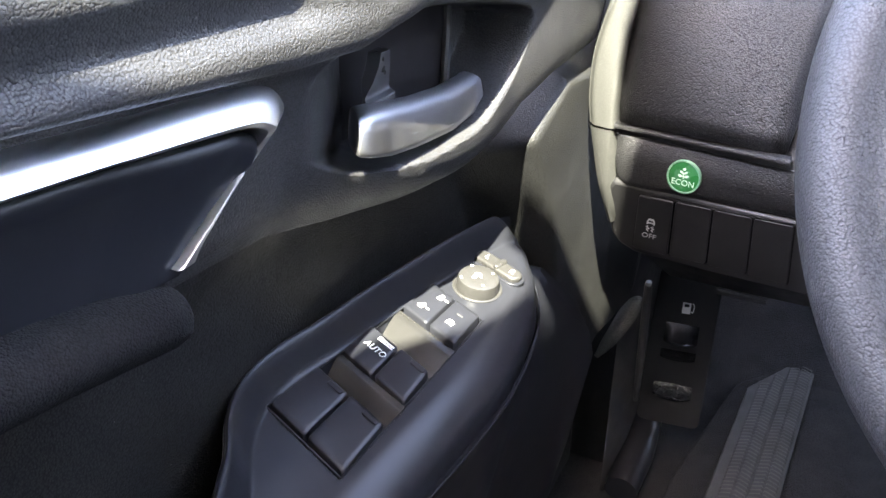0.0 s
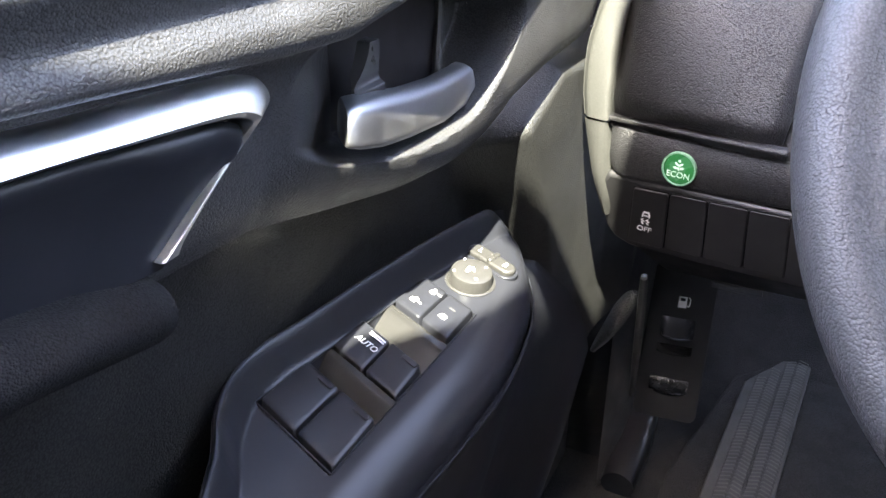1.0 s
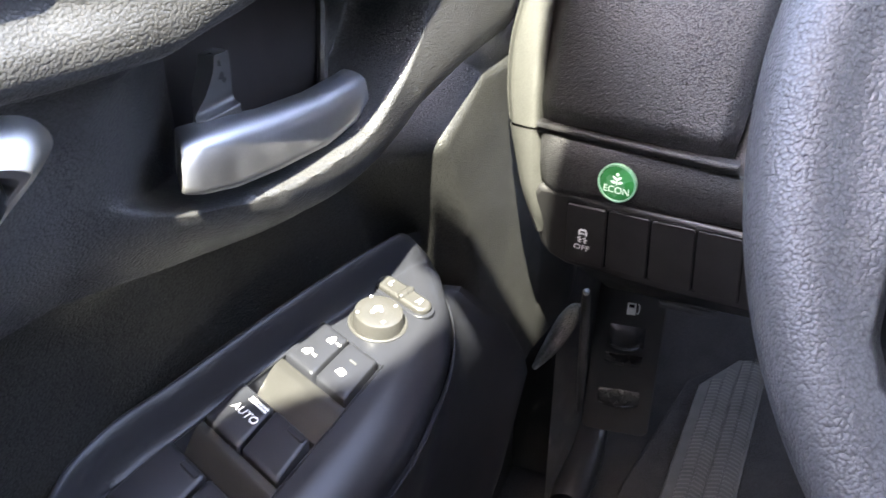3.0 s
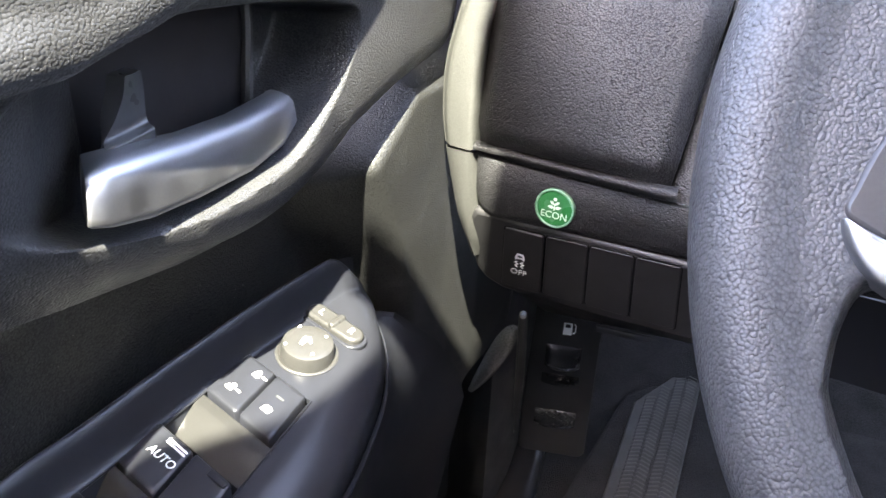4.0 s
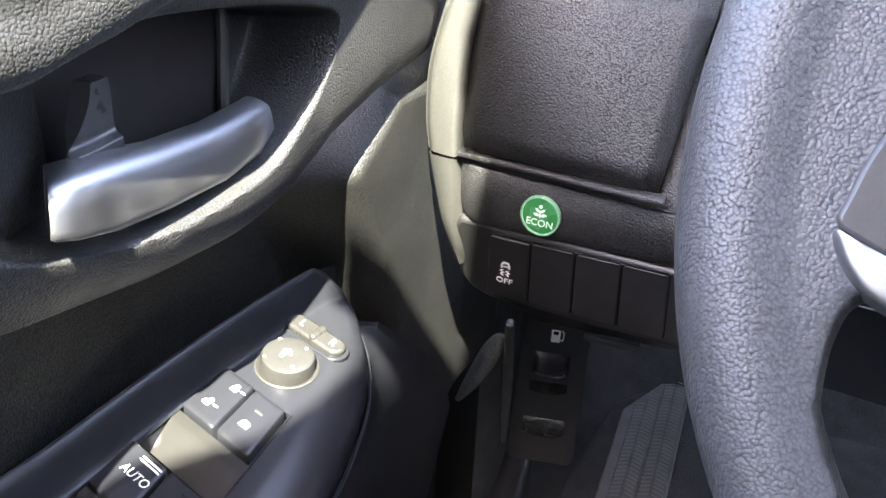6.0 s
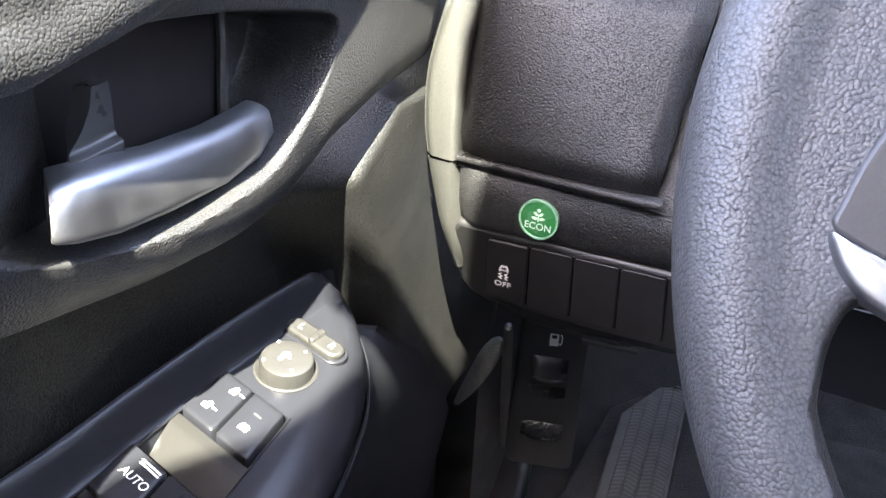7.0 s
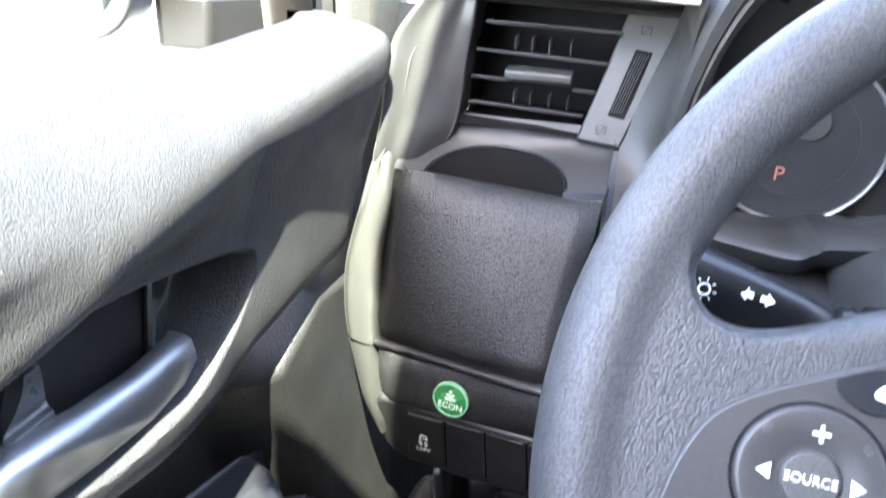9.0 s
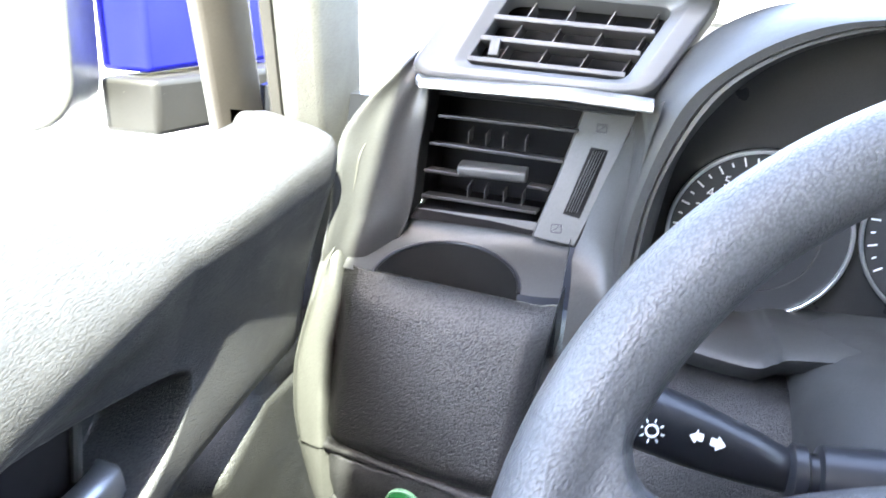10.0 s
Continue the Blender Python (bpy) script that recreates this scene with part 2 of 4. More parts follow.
# kick panel beside the footwell, its seal and the bright trim edge
kick = loft([[(-.150, .66, z), (-.143, .675, z), (-.137, .70, z), (-.137, .95, z), (-.137, 1.34, z)] for z in (-.01, .06, .12, .18, .235, .30)], False, angle=60)
KICK = mat("kick_plastic", (0.045, 0.045, 0.046), 0.5, grain=0.4, size=1.0, depth=0.1, spec=0.3)
part("kick_panel", kick, KICK, body, "dark plastic kick panel beside the footwell")
seal_path = smooth_row([(-.1322, .650, .254), (-.1350, .650, .248), (-.1400, .650, .236), (-.1450, .650, .2235), (-.1553, .650, .2000), (-.1660, .650, .179)], 6)
part("door_seal", tube(seal_path, [.0085 * max(.15, math.sin(math.pi * (k + .6) / 31.5)) ** .6 for k in range(31)], 12), mat("woven_seal", (0.15, 0.15, 0.14), 0.9, grain=1.0, size=1.3, depth=0.6), body, "woven fabric door seal")
part("trim_edge", tube(smooth_row([(-.1190, .615, .290), (-.1196, .6194, .2837), (-.124, .648, .22), (-.1287, .6754, .1567), (-.131, .69, .11)], 5), [.0024 + .0016 * math.sin(math.pi * k / 20) for k in range(21)], 10), mat("grey_edge_plastic", (0.05, 0.05, 0.05), 0.4), body)
sill_end = loft([[(-.128 + .022 * math.cos(a) * s, yy, zz + .020 * math.sin(a) * s) for a in np.linspace(0, 2 * math.pi, 17)[:-1]] for yy, zz, s in ((.66, .012, .8), (.70, .030, 1.0), (.745, .045, .85), (.76, .05, .3))])
part("sill_end_cap", sill_end, SMOOTH, body, "rounded glossy sill trim end")

# ---- pillar, windscreen and what lies outside ----
def leaning(outline, x0):
    """A post that runs up and back from the corner of the dashboard."""
    return loft([[(x0 + x + .13 * (z - .6), y - .42 * (z - .6), z) for x, y in outline] for z in (.58, .66, .74, .98, 1.22)])


part("pillar_trim", leaning([(0, .588), (.012, .576), (.026, .584), (.0295, .60), (.029, .64), (0, .64)], -.1850), PALE, body, "pale grained plastic pillar trim", bevel=0.003)
part("window_post", leaning([(0, .578), (.004, .570), (.0105, .568), (.016, .575), (.0185, .590), (.0185, .61), (0, .61)], -.2260), mat("brown_black_post", (0.05, 0.043, 0.037), 0.45), body, "dark post at the front of the door window", bevel=0.003)
part("pillar_gasket", leaning([(0, .592), (.004, .586), (.0085, .588), (.0085, .605), (0, .605)], -.1945), mat("gasket_rubber", (0.05, 0.046, 0.042), 0.6), body)

# added strip and backing that darken the gap between door and dashboard
part("gap_filler_strip", box((.016, .004, .16), pose(-.151, .5605, .535)), BLACK, body)
part("gap_backing", box((.075, .01, .28), pose(-.170, .605, .505)), SMOOTH, body)
ground = part("ground", mesh_of([(-400, -400, -0.30), (400, -400, -0.30), (400, 400, -0.30), (-400, 400, -0.30)], [(0, 1, 2, 3)]), ASPHALT)
tagged(ground, "pale sunlit concrete ground outside the car", "ground", kind="structure")
fender = thing("blue_fender", "blue painted front wing of the car", "car wing")
part("wing_panel", loft([[(-.345, .82, z), (-.325, .795, z), (-.290, .80, z), (-.288, .83, z)] for z in (.3, .6, .80, .86)], False, angle=60), BLUE, fender)

mirror = thing("side_mirror", "blue door mirror on a grey foot outside the window", "door mirror")
MM = frame_of((-.428, .531, .698), (.94, .33, 0), (.33, -.94, 0.12))
part("frame", ring_slab(rounded(.245, .17, .03, 6), rounded(.226, .151, .028, 6), MM, .055), GREYPL, mirror, "grey plastic rim round the glass", bevel=0.003)
glass = mat("mirror_glass", (0.92, 0.93, 0.95), 0.03, metal=1.0, mottle=0.0, rvar=0.01)
part("glass", slab(rounded(.228, .153, .028, 6), MM @ Matrix.Translation((0, 0, -.008)), .004), glass, mirror, "bright mirror glass")
part("housing", loft([[(-.335, .625, .639), (-.335, .625, .76), (-.30, .628, .76), (-.30, .628, .639)], [(-.33, .66, .638), (-.33, .66, .77), (-.29, .665, .77), (-.29, .665, .638)], [(-.30, .74, .634), (-.30, .74, .76), (-.265, .74, .76), (-.265, .74, .634)]]), BLUE, mirror, "blue painted mirror housing", bevel=0.004)
part("foot", loft([[(-.33, .615, .600), (-.33, .615, .637), (-.29, .618, .637), (-.29, .618, .600)], [(-.30, .74, .598), (-.30, .74, .632), (-.24, .74, .632), (-.24, .74, .598)]]), mat("grey_foot", (0.014, 0.0135, 0.013), 0.5, specks=0.5, spec=0.3), mirror, "dusty grey mirror foot", bevel=0.004)

# ---- door ----
door = thing("car_door", "closed black car door with silver trim and window switches", "car door")

REAR = [(-.212, .616), (-.202, .637), (-.192, .625), (-.186, .608), (-.1845, .597), (-.187, .589), (-.188, .582), (-.1852, .573), (-.1865, .5695), (-.197, .566), (-.199, .508), (-.206, .492)]
UPPER = {
    -0.40: REAR,
    0.12: REAR,
    0.24: [(-.209, .616), (-.200, .638), (-.188, .624), (-.181, .607), (-.1795, .596), (-.182, .588), (-.183, .580), (-.179, .570), (-.181, .560), (-.193, .553), (-.198, .506), (-.208, .484)],
    0.28: [(-.206, .616), (-.197, .639), (-.183, .625), (-.174, .607), (-.171, .596), (-.173, .587), (-.174, .578), (-.1735, .568), (-.1755, .560), (-.183, .552), (-.190, .501), (-.203, .476)],
    0.33: [(-.200, .616), (-.1910, .6385), (-.181, .628), (-.172, .612), (-.167, .6005), (-.1645, .593), (-.1636, .587), (-.1640, .582), (-.1665, .5745), (-.178, .560), (-.1785, .4890), (-.196, .468)],
    0.43: [(-.193, .618), (-.1835, .6415), (-.172, .634), (-.162, .6235), (-.157, .617), (-.1545, .6115), (-.1540, .6075), (-.1548, .602), (-.1585, .592), (-.1695, .555), (-.1725, .4950), (-.188, .480)],
    0.48: [(-.190, .618), (-.1805, .6430), (-.161, .638), (-.148, .6285), (-.1437, .623), (-.1424, .6185), (-.1428, .613), (-.1448, .605), (-.149, .593), (-.1595, .556), (-.1650, .5075), (-.178, .495)],
    0.536: [(-.189, .618), (-.1800, .6445), (-.154, .6425), (-.139, .6375), (-.1345, .633), (-.1332, .6275), (-.1336, .621), (-.1352, .613), (-.1385, .604), (-.152, .558), (-.1605, .512), (-.176, .503)],
}
RECESS = smooth_row([(.246, .520), (.250, .543), (.266, .5565), (.288, .5635), (.316, .567), (.363, .563), (.405, .556), (.434, .549), (.4405, .5415), (.4370, .5290), (.4280, .5166), (.4155, .5064), (.399, .4970), (.3817, .4920), (.348, .4908), (.3245, .4925), (.300, .4955), (.272, .5040)], 3, True)


OUT = smooth_row([(-.40, .602), (-.10, .579), (.1237, .5611), (.161, .5583), (.2108, .555), (.2321, .5510), (.2403, .544), (.2369, .5372), (.2149, .5255), (.1903, .5090), (.1835, .5022)], 6)
INN = smooth_row([(-.40, .592), (-.10, .569), (.1227, .5515), (.1604, .548), (.2051, .5432), (.2180, .5398), (.2216, .5352), (.2125, .5265), (.1936, .5144), (.1780, .5045), (.1735, .5022)], 6)


def upper_at(y):
    keys = sorted(UPPER)
    sag = .009 * math.sin(math.pi * (y - .33) / .11) if .33 < y < .44 else 0  # the band under the bowl hangs lower
    return [(np.interp(y, keys, [UPPER[q][k][0] for q in keys]), np.interp(y, keys, [UPPER[q][k][1] for q in keys]) - (sag if k > 9 else 0)) for k in range(12)]


def even(row, step):
    """Resamples a curve at even steps."""
    p = np.array(row)
    s = np.concatenate(([0], np.cumsum(np.linalg.norm(np.diff(p, axis=0), axis=1))))
    t = np.linspace(0, s[-1], int(step))
    return list(zip(np.interp(t, s, p[:, 0]), np.interp(t, s, p[:, 1])))


def upper_door():
    inside = INN + [(-.40, .50)]
    ys = list(np.arange(-0.40, 0.12, 0.02)) + list(np.arange(0.12, 0.26, 0.003)) + list(np.arange(0.26, 0.445, 0.0012)) + list(np.arange(0.445, 0.534, 0.005)) + [0.536]
    secs = []
    for y in ys:
        row = []
        for x, z in even(smooth_row(upper_at(y), 12), 190):
            if 0.24 < y < 0.45 and 0.48 < z < 0.58:
                d = -poly_distance((y, z), RECESS)
                x -= 0.040 * smoothstep(0, 0.006, d) * smoothstep(0.250, 0.335, y) ** .8
            if y < 0.23 and 0.49 < z < 0.60:
                x -= 0.016 * smoothstep(-0.002, 0.003, -poly_distance((y, z), inside))
            row.append((x, y, z))
        secs.append(row)
    last = secs[-1]
    secs.append([(x - 0.003, y + 0.003, z - 0.001) for x, y, z in last])
    secs.append([(x - 0.010, y + 0.004, z - 0.002) for x, y, z in last])
    secs.append([(-.195, y + 0.004, z - 0.002) for x, y, z in last])
    return loft(secs, False, angle=70)


part("upper_pad", upper_door(), PADVINYL, door, "grained black vinyl upper door pad")


def front_edge(z):
    return float(np.interp(z, [.08, .10, .148, .198, .224, .235, .246, .256, .267, .30], [.52, .532, .552, .573, .586, .590, .615, .627, .639, .655]))


def lower_x(y, z):
    """The lower panel: it swells towards the cabin at its front end."""
    back = -0.236 + 0.018 * smoothstep(0.36, 0.47, y) + 0.010 * smoothstep(0.45, 0.49, z)
    fwd = float(np.interp(y, [.44, .4676, .497, .55, .60, .64], [-.178, -.173, -.168, -.160, -.150, -.133])) - .02 * max(0, .45 - z)
    fwd -= .045 * smoothstep(-.002, .020, z - min(.462 + .73 * (y - .4743), .487))  # tucked under the upper pad
    edge = float(np.interp(z, [.30, .34, .40, .455, .50], [.520, .514, .497, .474, .474]))
    base = back + (fwd - back) * smoothstep(edge - .040, edge, y)
    return base + 0.05 * smoothstep(0.30, 0.12, z) * smoothstep(0.50, 0.30, y)


def lower_door():
    zs = list(np.arange(0.08, 0.53, 0.0035))
    secs = []
    for s in np.linspace(0, 1, 170):
        row = []
        for z in zs:
            end = front_edge(z)
            mid = min(.44, end - 0.02)
            y = -0.40 + s / 0.3 * (mid + 0.40) if s < 0.3 else mid + (s - 0.3) / 0.7 * (end - mid)
            row.append((lower_x(y, z), y, z))
        secs.append(row)
    secs.append([(x - 0.006, y + 0.006, z) for x, y, z in secs[-1]])
    secs.append([(x - 0.06, y, z) for x, y, z in secs[-1]])
    return loft(secs, False, angle=60)


part("lower_panel", lower_door(), HARD, door, "dark moulded lower door panel")

# silver trim that folds back on itself, with the dark insert inside it


def trim_strip():
    secs = []
    for (y0, z0), (y1, z1) in zip(OUT, INN):
        z0, z1 = z0 + .0022, z1 + .0026  # lies just above the insert
        ym, zm = (y0 + y1) / 2, (z0 + z1) / 2
        k = smoothstep(.540, .550, z0)
        xs = [c0 + (c1 - c0) * k for c0, c1 in ((-.1930, -.1950), (-.1916, -.1915), (-.1912, -.1870), (-.1909, -.1845), (-.1918, -.1865))]
        xs = [c + .0018 for c in xs]
        secs.append([(-.208, y0, z0), (xs[0], y0, z0), (xs[1], y0 * .8 + y1 * .2, z0 * .8 + z1 * .2), (xs[2], ym, zm), (xs[3], y0 * .15 + y1 * .85, z0 * .15 + z1 * .85), (xs[4], y1, z1), (-.208, y1, z1)])
    return loft(secs)


part("trim_strip", trim_strip(), CHROME, door, "folded satin silver trim strip", bevel=0.0008, seg=2)


def insert_panel():
    secs = []
    for y, z in INN[:38]:
        zl = 0.5035 + (0.19 - y) * 0.09
        row = []
        for f, dx in ((0, -.1955), (.04, -.1930), (.14, -.1925), (.24, -.1935), (.34, -.1955), (.55, -.1968), (.8, -.1974), (1.0, -.1976)):
            row.append((dx + .0042 * smoothstep(.165, .212, y), y - f * .045 * smoothstep(.10, .22, y), z + (min(zl, z - .002) - z) * f))
        secs.append(row)
    return loft(secs, False, angle=60)


part("insert_panel", insert_panel(), SMOOTH, door, "satin dark insert below the silver strip")

# cloth bolster under the insert
bol = []
for y in list(np.linspace(-.40, .165, 14)) + [.172, .176, .178]:
    c = (-.2, y, .4985 + (0.178 - y) * .19 if y > .1 else .4985 + .078 * .19 + (.1 - y) * .1)
    k = 1.0 if y < .17 else {.172: .9, .176: .65, .178: .25}.get(round(y, 3), 1)
    bol.append([(c[0] + .017 * k * math.cos(a), c[1], c[2] - .012 + .014 * k * math.sin(a)) for a in np.linspace(0, 2 * math.pi, 19)[:-1]])
CLOTHB = mat("ribbed_cloth", (0.013, 0.013, 0.014), 0.85, mottle=0.2, grain=0.8, size=0.8, depth=0.4, spec=0.15)
part("bolster", loft(bol), CLOTHB, door, "ribbed dark cloth bolster")

# inside handle: a bowed silver pull
hs = []
for yt, zt, yb, zb, x in ((.2860, .5262, .2832, .5115, -.1905), (.2845, .5276, .2815, .5098, -.1893), (.2855, .5280, .2822, .5090, -.1884), (.2940, .5270, .2895, .5062, -.1872), (.3120, .5246, .3060, .5018, -.1862), (.3340, .5212, .3320, .4978, -.1862), (.3650, .5180, .3650, .4950, -.1858), (.3890, .5175, .3905, .4965, -.1862), (.4030, .5168, .4035, .5020, -.1875), (.4065, .5150, .4065, .5065, -.1905)):
    ring = []
    for a in np.linspace(0, 2 * math.pi, 29)[:-1]:
        ca, sa = math.cos(a), math.sin(a)
        f = .5 + .5 * math.copysign(abs(sa) ** .42, sa)
        bow = .0030 * (1 - sa * sa) if ca > 0 else 0
        back = .0055 * math.copysign(abs(ca) ** .6, ca) + bow - .0030 * sa * (ca > 0)
        skew = .95 * smoothstep(.325, .305, yt) * (.0055 - back)
        ring.append((x - .0035 + back, yb + (yt - yb) * f + skew, zb + (zt - zb) * f))
    hs.append(ring)
part("pull_handle", loft(hs, angle=75), SATIN, door, "satin silver inside pull handle")
# lock lever behind the handle and the dark bowl lining
LEVER = mat("lever_plastic", (0.045, 0.045, 0.047), 0.30, spec=0.6)
lv = []
for x, yl, yr, z in ((-.1925, .3150, .3212, .5472), (-.1927, .3140, .3220, .5464), (-.1933, .3128, .3230, .5410), (-.1948, .3095, .3242, .5340), (-.1956, .3060, .3250, .5302), (-.1948, .3022, .3246, .5280), (-.1922, .3000, .3238, .5270), (-.1914, .2998, .3234, .5262), (-.1912, .2998, .3232, .5236)):
    up_ = smoothstep(.528, .536, z)
    bx, bz = -.0050 * up_ - .0015, -.0035 * (1 - up_)
    lv.append([(x, yl, z), (x - .0006, (yl + yr) / 2, z - .0005), (x, yr, z), (x + bx, yr + .0008, z + bz), (x + bx, yl - .0008, z + bz)])
part("lock_lever", loft(smooth_sections(lv, 3), angle=40), LEVER, door, "black scooped lock lever above the pull handle")
bowl = loft([[(-.2085 - .008 * smoothstep(.345, .305, y), y, z) for y in np.linspace(.30, .4085, 14)] for z in np.linspace(.502, .566, 6)], False)
part("bowl_lining", bowl, mat("flat_black", (0.014, 0.012, 0.013), 0.5), door)
part("bowl_rib", tube([(-.2085, .4105, .565), (-.2070, .409, .54), (-.2055, .4015, .505)], 0.0026, 8), GREYPL, door)
part("bowl_screw_cap", tube([(-.2110, .3510 + .006 * math.cos(a), .5385 + .006 * math.sin(a)) for a in np.linspace(-1.3, 1.2, 10)], .0006, 6), SMOOTH, door)

# ---- armrest with the switch panel ----


def sw_z(x, y):
    return 0.3782 - 0.17 * (x + 0.1646) + 0.057 * (y - 0.3702)


LEFT = smooth_row([(-.40, -.188), (.10, -.188), (.165, -.196), (.200, -.213), (.222, -.2290), (.245, -.2385), (.270, -.2390), (.30, -.233), (.352, -.2245), (.412, -.2120), (.455, -.2005), (.470, -.1945), (.4747, -.1905)], 6)
RIGHT = smooth_row([(-.40, -.158), (.10, -.150), (.235, -.1462), (.297, -.1405), (.350, -.1380), (.405, -.1450), (.439, -.1570), (.461, -.1710), (.471, -.1815), (.4747, -.1885)], 6)


def bank_xy(y, u):
    """A place in the switch bank: u runs from its outer (0) to its inner edge (1)."""
    xl, xr = -.2245 + (y - .25) * .16, -.1725 + (y - .245) * .05
    x = xl + (xr - xl) * u
    return x, y - .30 * (x - xl)


BAY = (.2468, .3838)


def panel_height(x, y, dl, dr):
    h_ = 0.016 * smoothstep(.0155, .0035, dl) - 0.004 * smoothstep(.0035, 0, dl)
    h_ -= 0.016 * (1 - math.sqrt(max(0, 1 - (max(0, .022 - dr) / .022) ** 2)))
    xl, xr = -.2245 + (y - .25) * .16, -.1725 + (y - .245) * .05
    yy = y + .30 * (x - xl)
    d = min((x - xl) + .0012, (xr - x) + .0012, yy - BAY[0], BAY[1] - yy)
    return h_ * smoothstep(.004, -.001, d) - .013 * smoothstep(0, .0016, d)


def switch_panel():
    rows = []
    ly, lx = [p[0] for p in LEFT], [p[1] for p in LEFT]
    ry, rx = [p[0] for p in RIGHT], [p[1] for p in RIGHT]
    ys = list(np.arange(-.40, .20, .03)) + list(np.arange(.20, .4735, .0011)) + [.4740, .4746]
    for y in ys:
        a, b = np.interp(y, ly, lx), np.interp(y, ry, rx)
        row = [(a - .002, y, sw_z(a, y) - .02), (a - .001, y, sw_z(a, y) + .009)]
        for u in np.linspace(0, 1, 110):
            x = a + (b - a) * u
            tip = smoothstep(.4747, .455, y)
            row.append((x, y, sw_z(x, y) + panel_height(x, y, x - a, b - x) * (.35 + .65 * tip) - .006 * (1 - tip) ** 3))
        row.append((b + .0005, y, sw_z(b, y) - .022))
        rows.append(row)
    last = rows[-1]
    rows.append([(x, y + .0015, z - .02) for x, y, z in last])
    return loft(rows, False, angle=40)


swp = part("switch_panel", switch_panel(), SMOOTH, door, "satin black window switch panel")


def arm_side():
    """The armrest's side, which flares forward into the door below the panel's tip."""
    flare = [(-.1860, .4765, .3650), (-.1840, .480, .3600), (-.1730, .495, .352), (-.1605, .540, .306), (-.1535, .572, .255), (-.1520, .582, .228), (-.1590, .548, .150), (-.167, .525, .098)]
    rows = []
    for i, (y, x) in enumerate(RIGHT):
        zt = sw_z(x, y) - .020
        f = smoothstep(.415, .4747, y)
        side = [(x + .0015, y + .001, zt), (x + .0025, y + .0015, zt - .004), (x + .0005, y + .001, zt - .012), (x - .010, y - .004, zt - .06), (x - .015, y - .01, zt - .10), (x - .022, y - .02, zt - .14), (x - .026, y - .024, zt - .20), (x - .03, y - .03, zt - .27)]
        rows.append([tuple(np.array(a) * (1 - f) + np.array(b) * f) for a, b in zip(side, flare)])
    return loft(rows, False, angle=50)


part("armrest_seam", tube([(x + .0022, y + .0012, sw_z(x, y) - .0235) for y, x in RIGHT[:-6]], .0005, 6), SMOOTH, door)
part("armrest_side", arm_side(), SMOOTH, door, "dark side of the armrest")


def key(name, y0, y1, u0, u1, high, parent, tilt=0.0, crown=0.0012, label=""):
    """A rocker switch on the panel: a bevelled key, its front edge raised by tilt."""
    cs = [bank_xy(y0, u0), bank_xy(y0, u1), bank_xy(y1, u1), bank_xy(y1, u0)]
    cx, cy = sum(c[0] for c in cs) / 4, sum(c[1] for c in cs) / 4
    secs = []
    for s, dz in ((1.0, -.0095), (1.0, high - .0014), (.985, high - .0005), (.95, high), (.80, high + crown * .2)):
        ring = []
        for k in range(4):
            (xa, ya), (xb, yb) = cs[k], cs[(k + 1) % 4]
            for f in (0.04, .2, .4, .6, .8, 0.96):
                x, y = xa + (xb - xa) * f, ya + (yb - ya) * f
                x, y = cx + (x - cx) * s, cy + (y - cy) * s
                front = (y - cy) / (y1 - y0)
                ring.append((x, y, sw_z(x, y) + dz + (tilt * (front + .5) if dz > -.005 else 0)))
        secs.append(ring)
    return part(name, loft(secs, angle=40), SMOOTH, parent, label)




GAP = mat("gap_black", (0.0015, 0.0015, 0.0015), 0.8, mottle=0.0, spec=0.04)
SCOOP = mat("scoop_plastic", (0.020, 0.0195, 0.0185), 0.24, spec=0.5, mottle=0.04, rvar=0.02)


def bank_point(yy, u, dz):
    x, y = bank_xy(yy, u)
    return (x, y, sw_z(x, y) + dz)


def scoop(y0, y1):
    """The finger hollow before a pair of switches: it falls from the keys' front, then rises to a flat ledge."""
    prof = [(0, -.0095), (.10, -.0100), (.25, -.0085), (.42, -.0055), (.58, -.0026), (.72, -.0006), (.78, .0001), (.82, .0003), (1, .0003), (1, -.008)]
    part("finger_scoop", loft([[bank_point(y0 + (y1 - y0) * f, u, dz) for f, dz in prof] for u in np.linspace(-.005, 1.005, 10)], False, angle=50), SCOOP, swp, "glossy concave finger hollow")


def bay_edge():
    """A raised hairline round the switch bay."""
    row = [bank_point(y, -.02, .0004) for y in np.linspace(BAY[0], BAY[1], 30)] + [bank_point(BAY[1], u, .0004) for u in np.linspace(-.02, 1.02, 14)[1:]]
    row += [bank_point(y, 1.02, .0004) for y in np.linspace(BAY[1], BAY[0], 30)[1:]] + [bank_point(BAY[0], u, .0004) for u in np.linspace(1.02, -.02, 14)[1:]]
    part("bay_edge", tube(row, .0006, 6), SMOOTH, swp)


bay_edge()
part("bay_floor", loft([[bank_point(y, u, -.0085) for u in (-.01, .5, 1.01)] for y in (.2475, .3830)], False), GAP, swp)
scoop(.2838, .3004)
scoop(.3258, .3514)
for u0, u1 in ((.00, .480), (.520, 1.0)):
    key("window_switch", .2492, .2826, u0, u1, .0016, swp, .0020)
for u0, u1 in ((.01, .480), (.525, .99)):
    key("window_switch", .3012, .3250, u0, u1, .0026, swp, .0028)
for u0, u1 in ((.02, .480), (.525, .99)):
    key("lock_switch", .3522, .3815, u0, u1, .0040, swp, .0008)


def on_panel(x, y, up=0.0, turn=0.0):
    """A pose lying on the switch panel; its y points forward, turned by so many degrees."""
    m = frame_of((x, y, sw_z(x, y) + up), (1, 0, 0), (.17, -.057, 1))
    return m @ pose(0, 0, 0, 0, 0, turn)


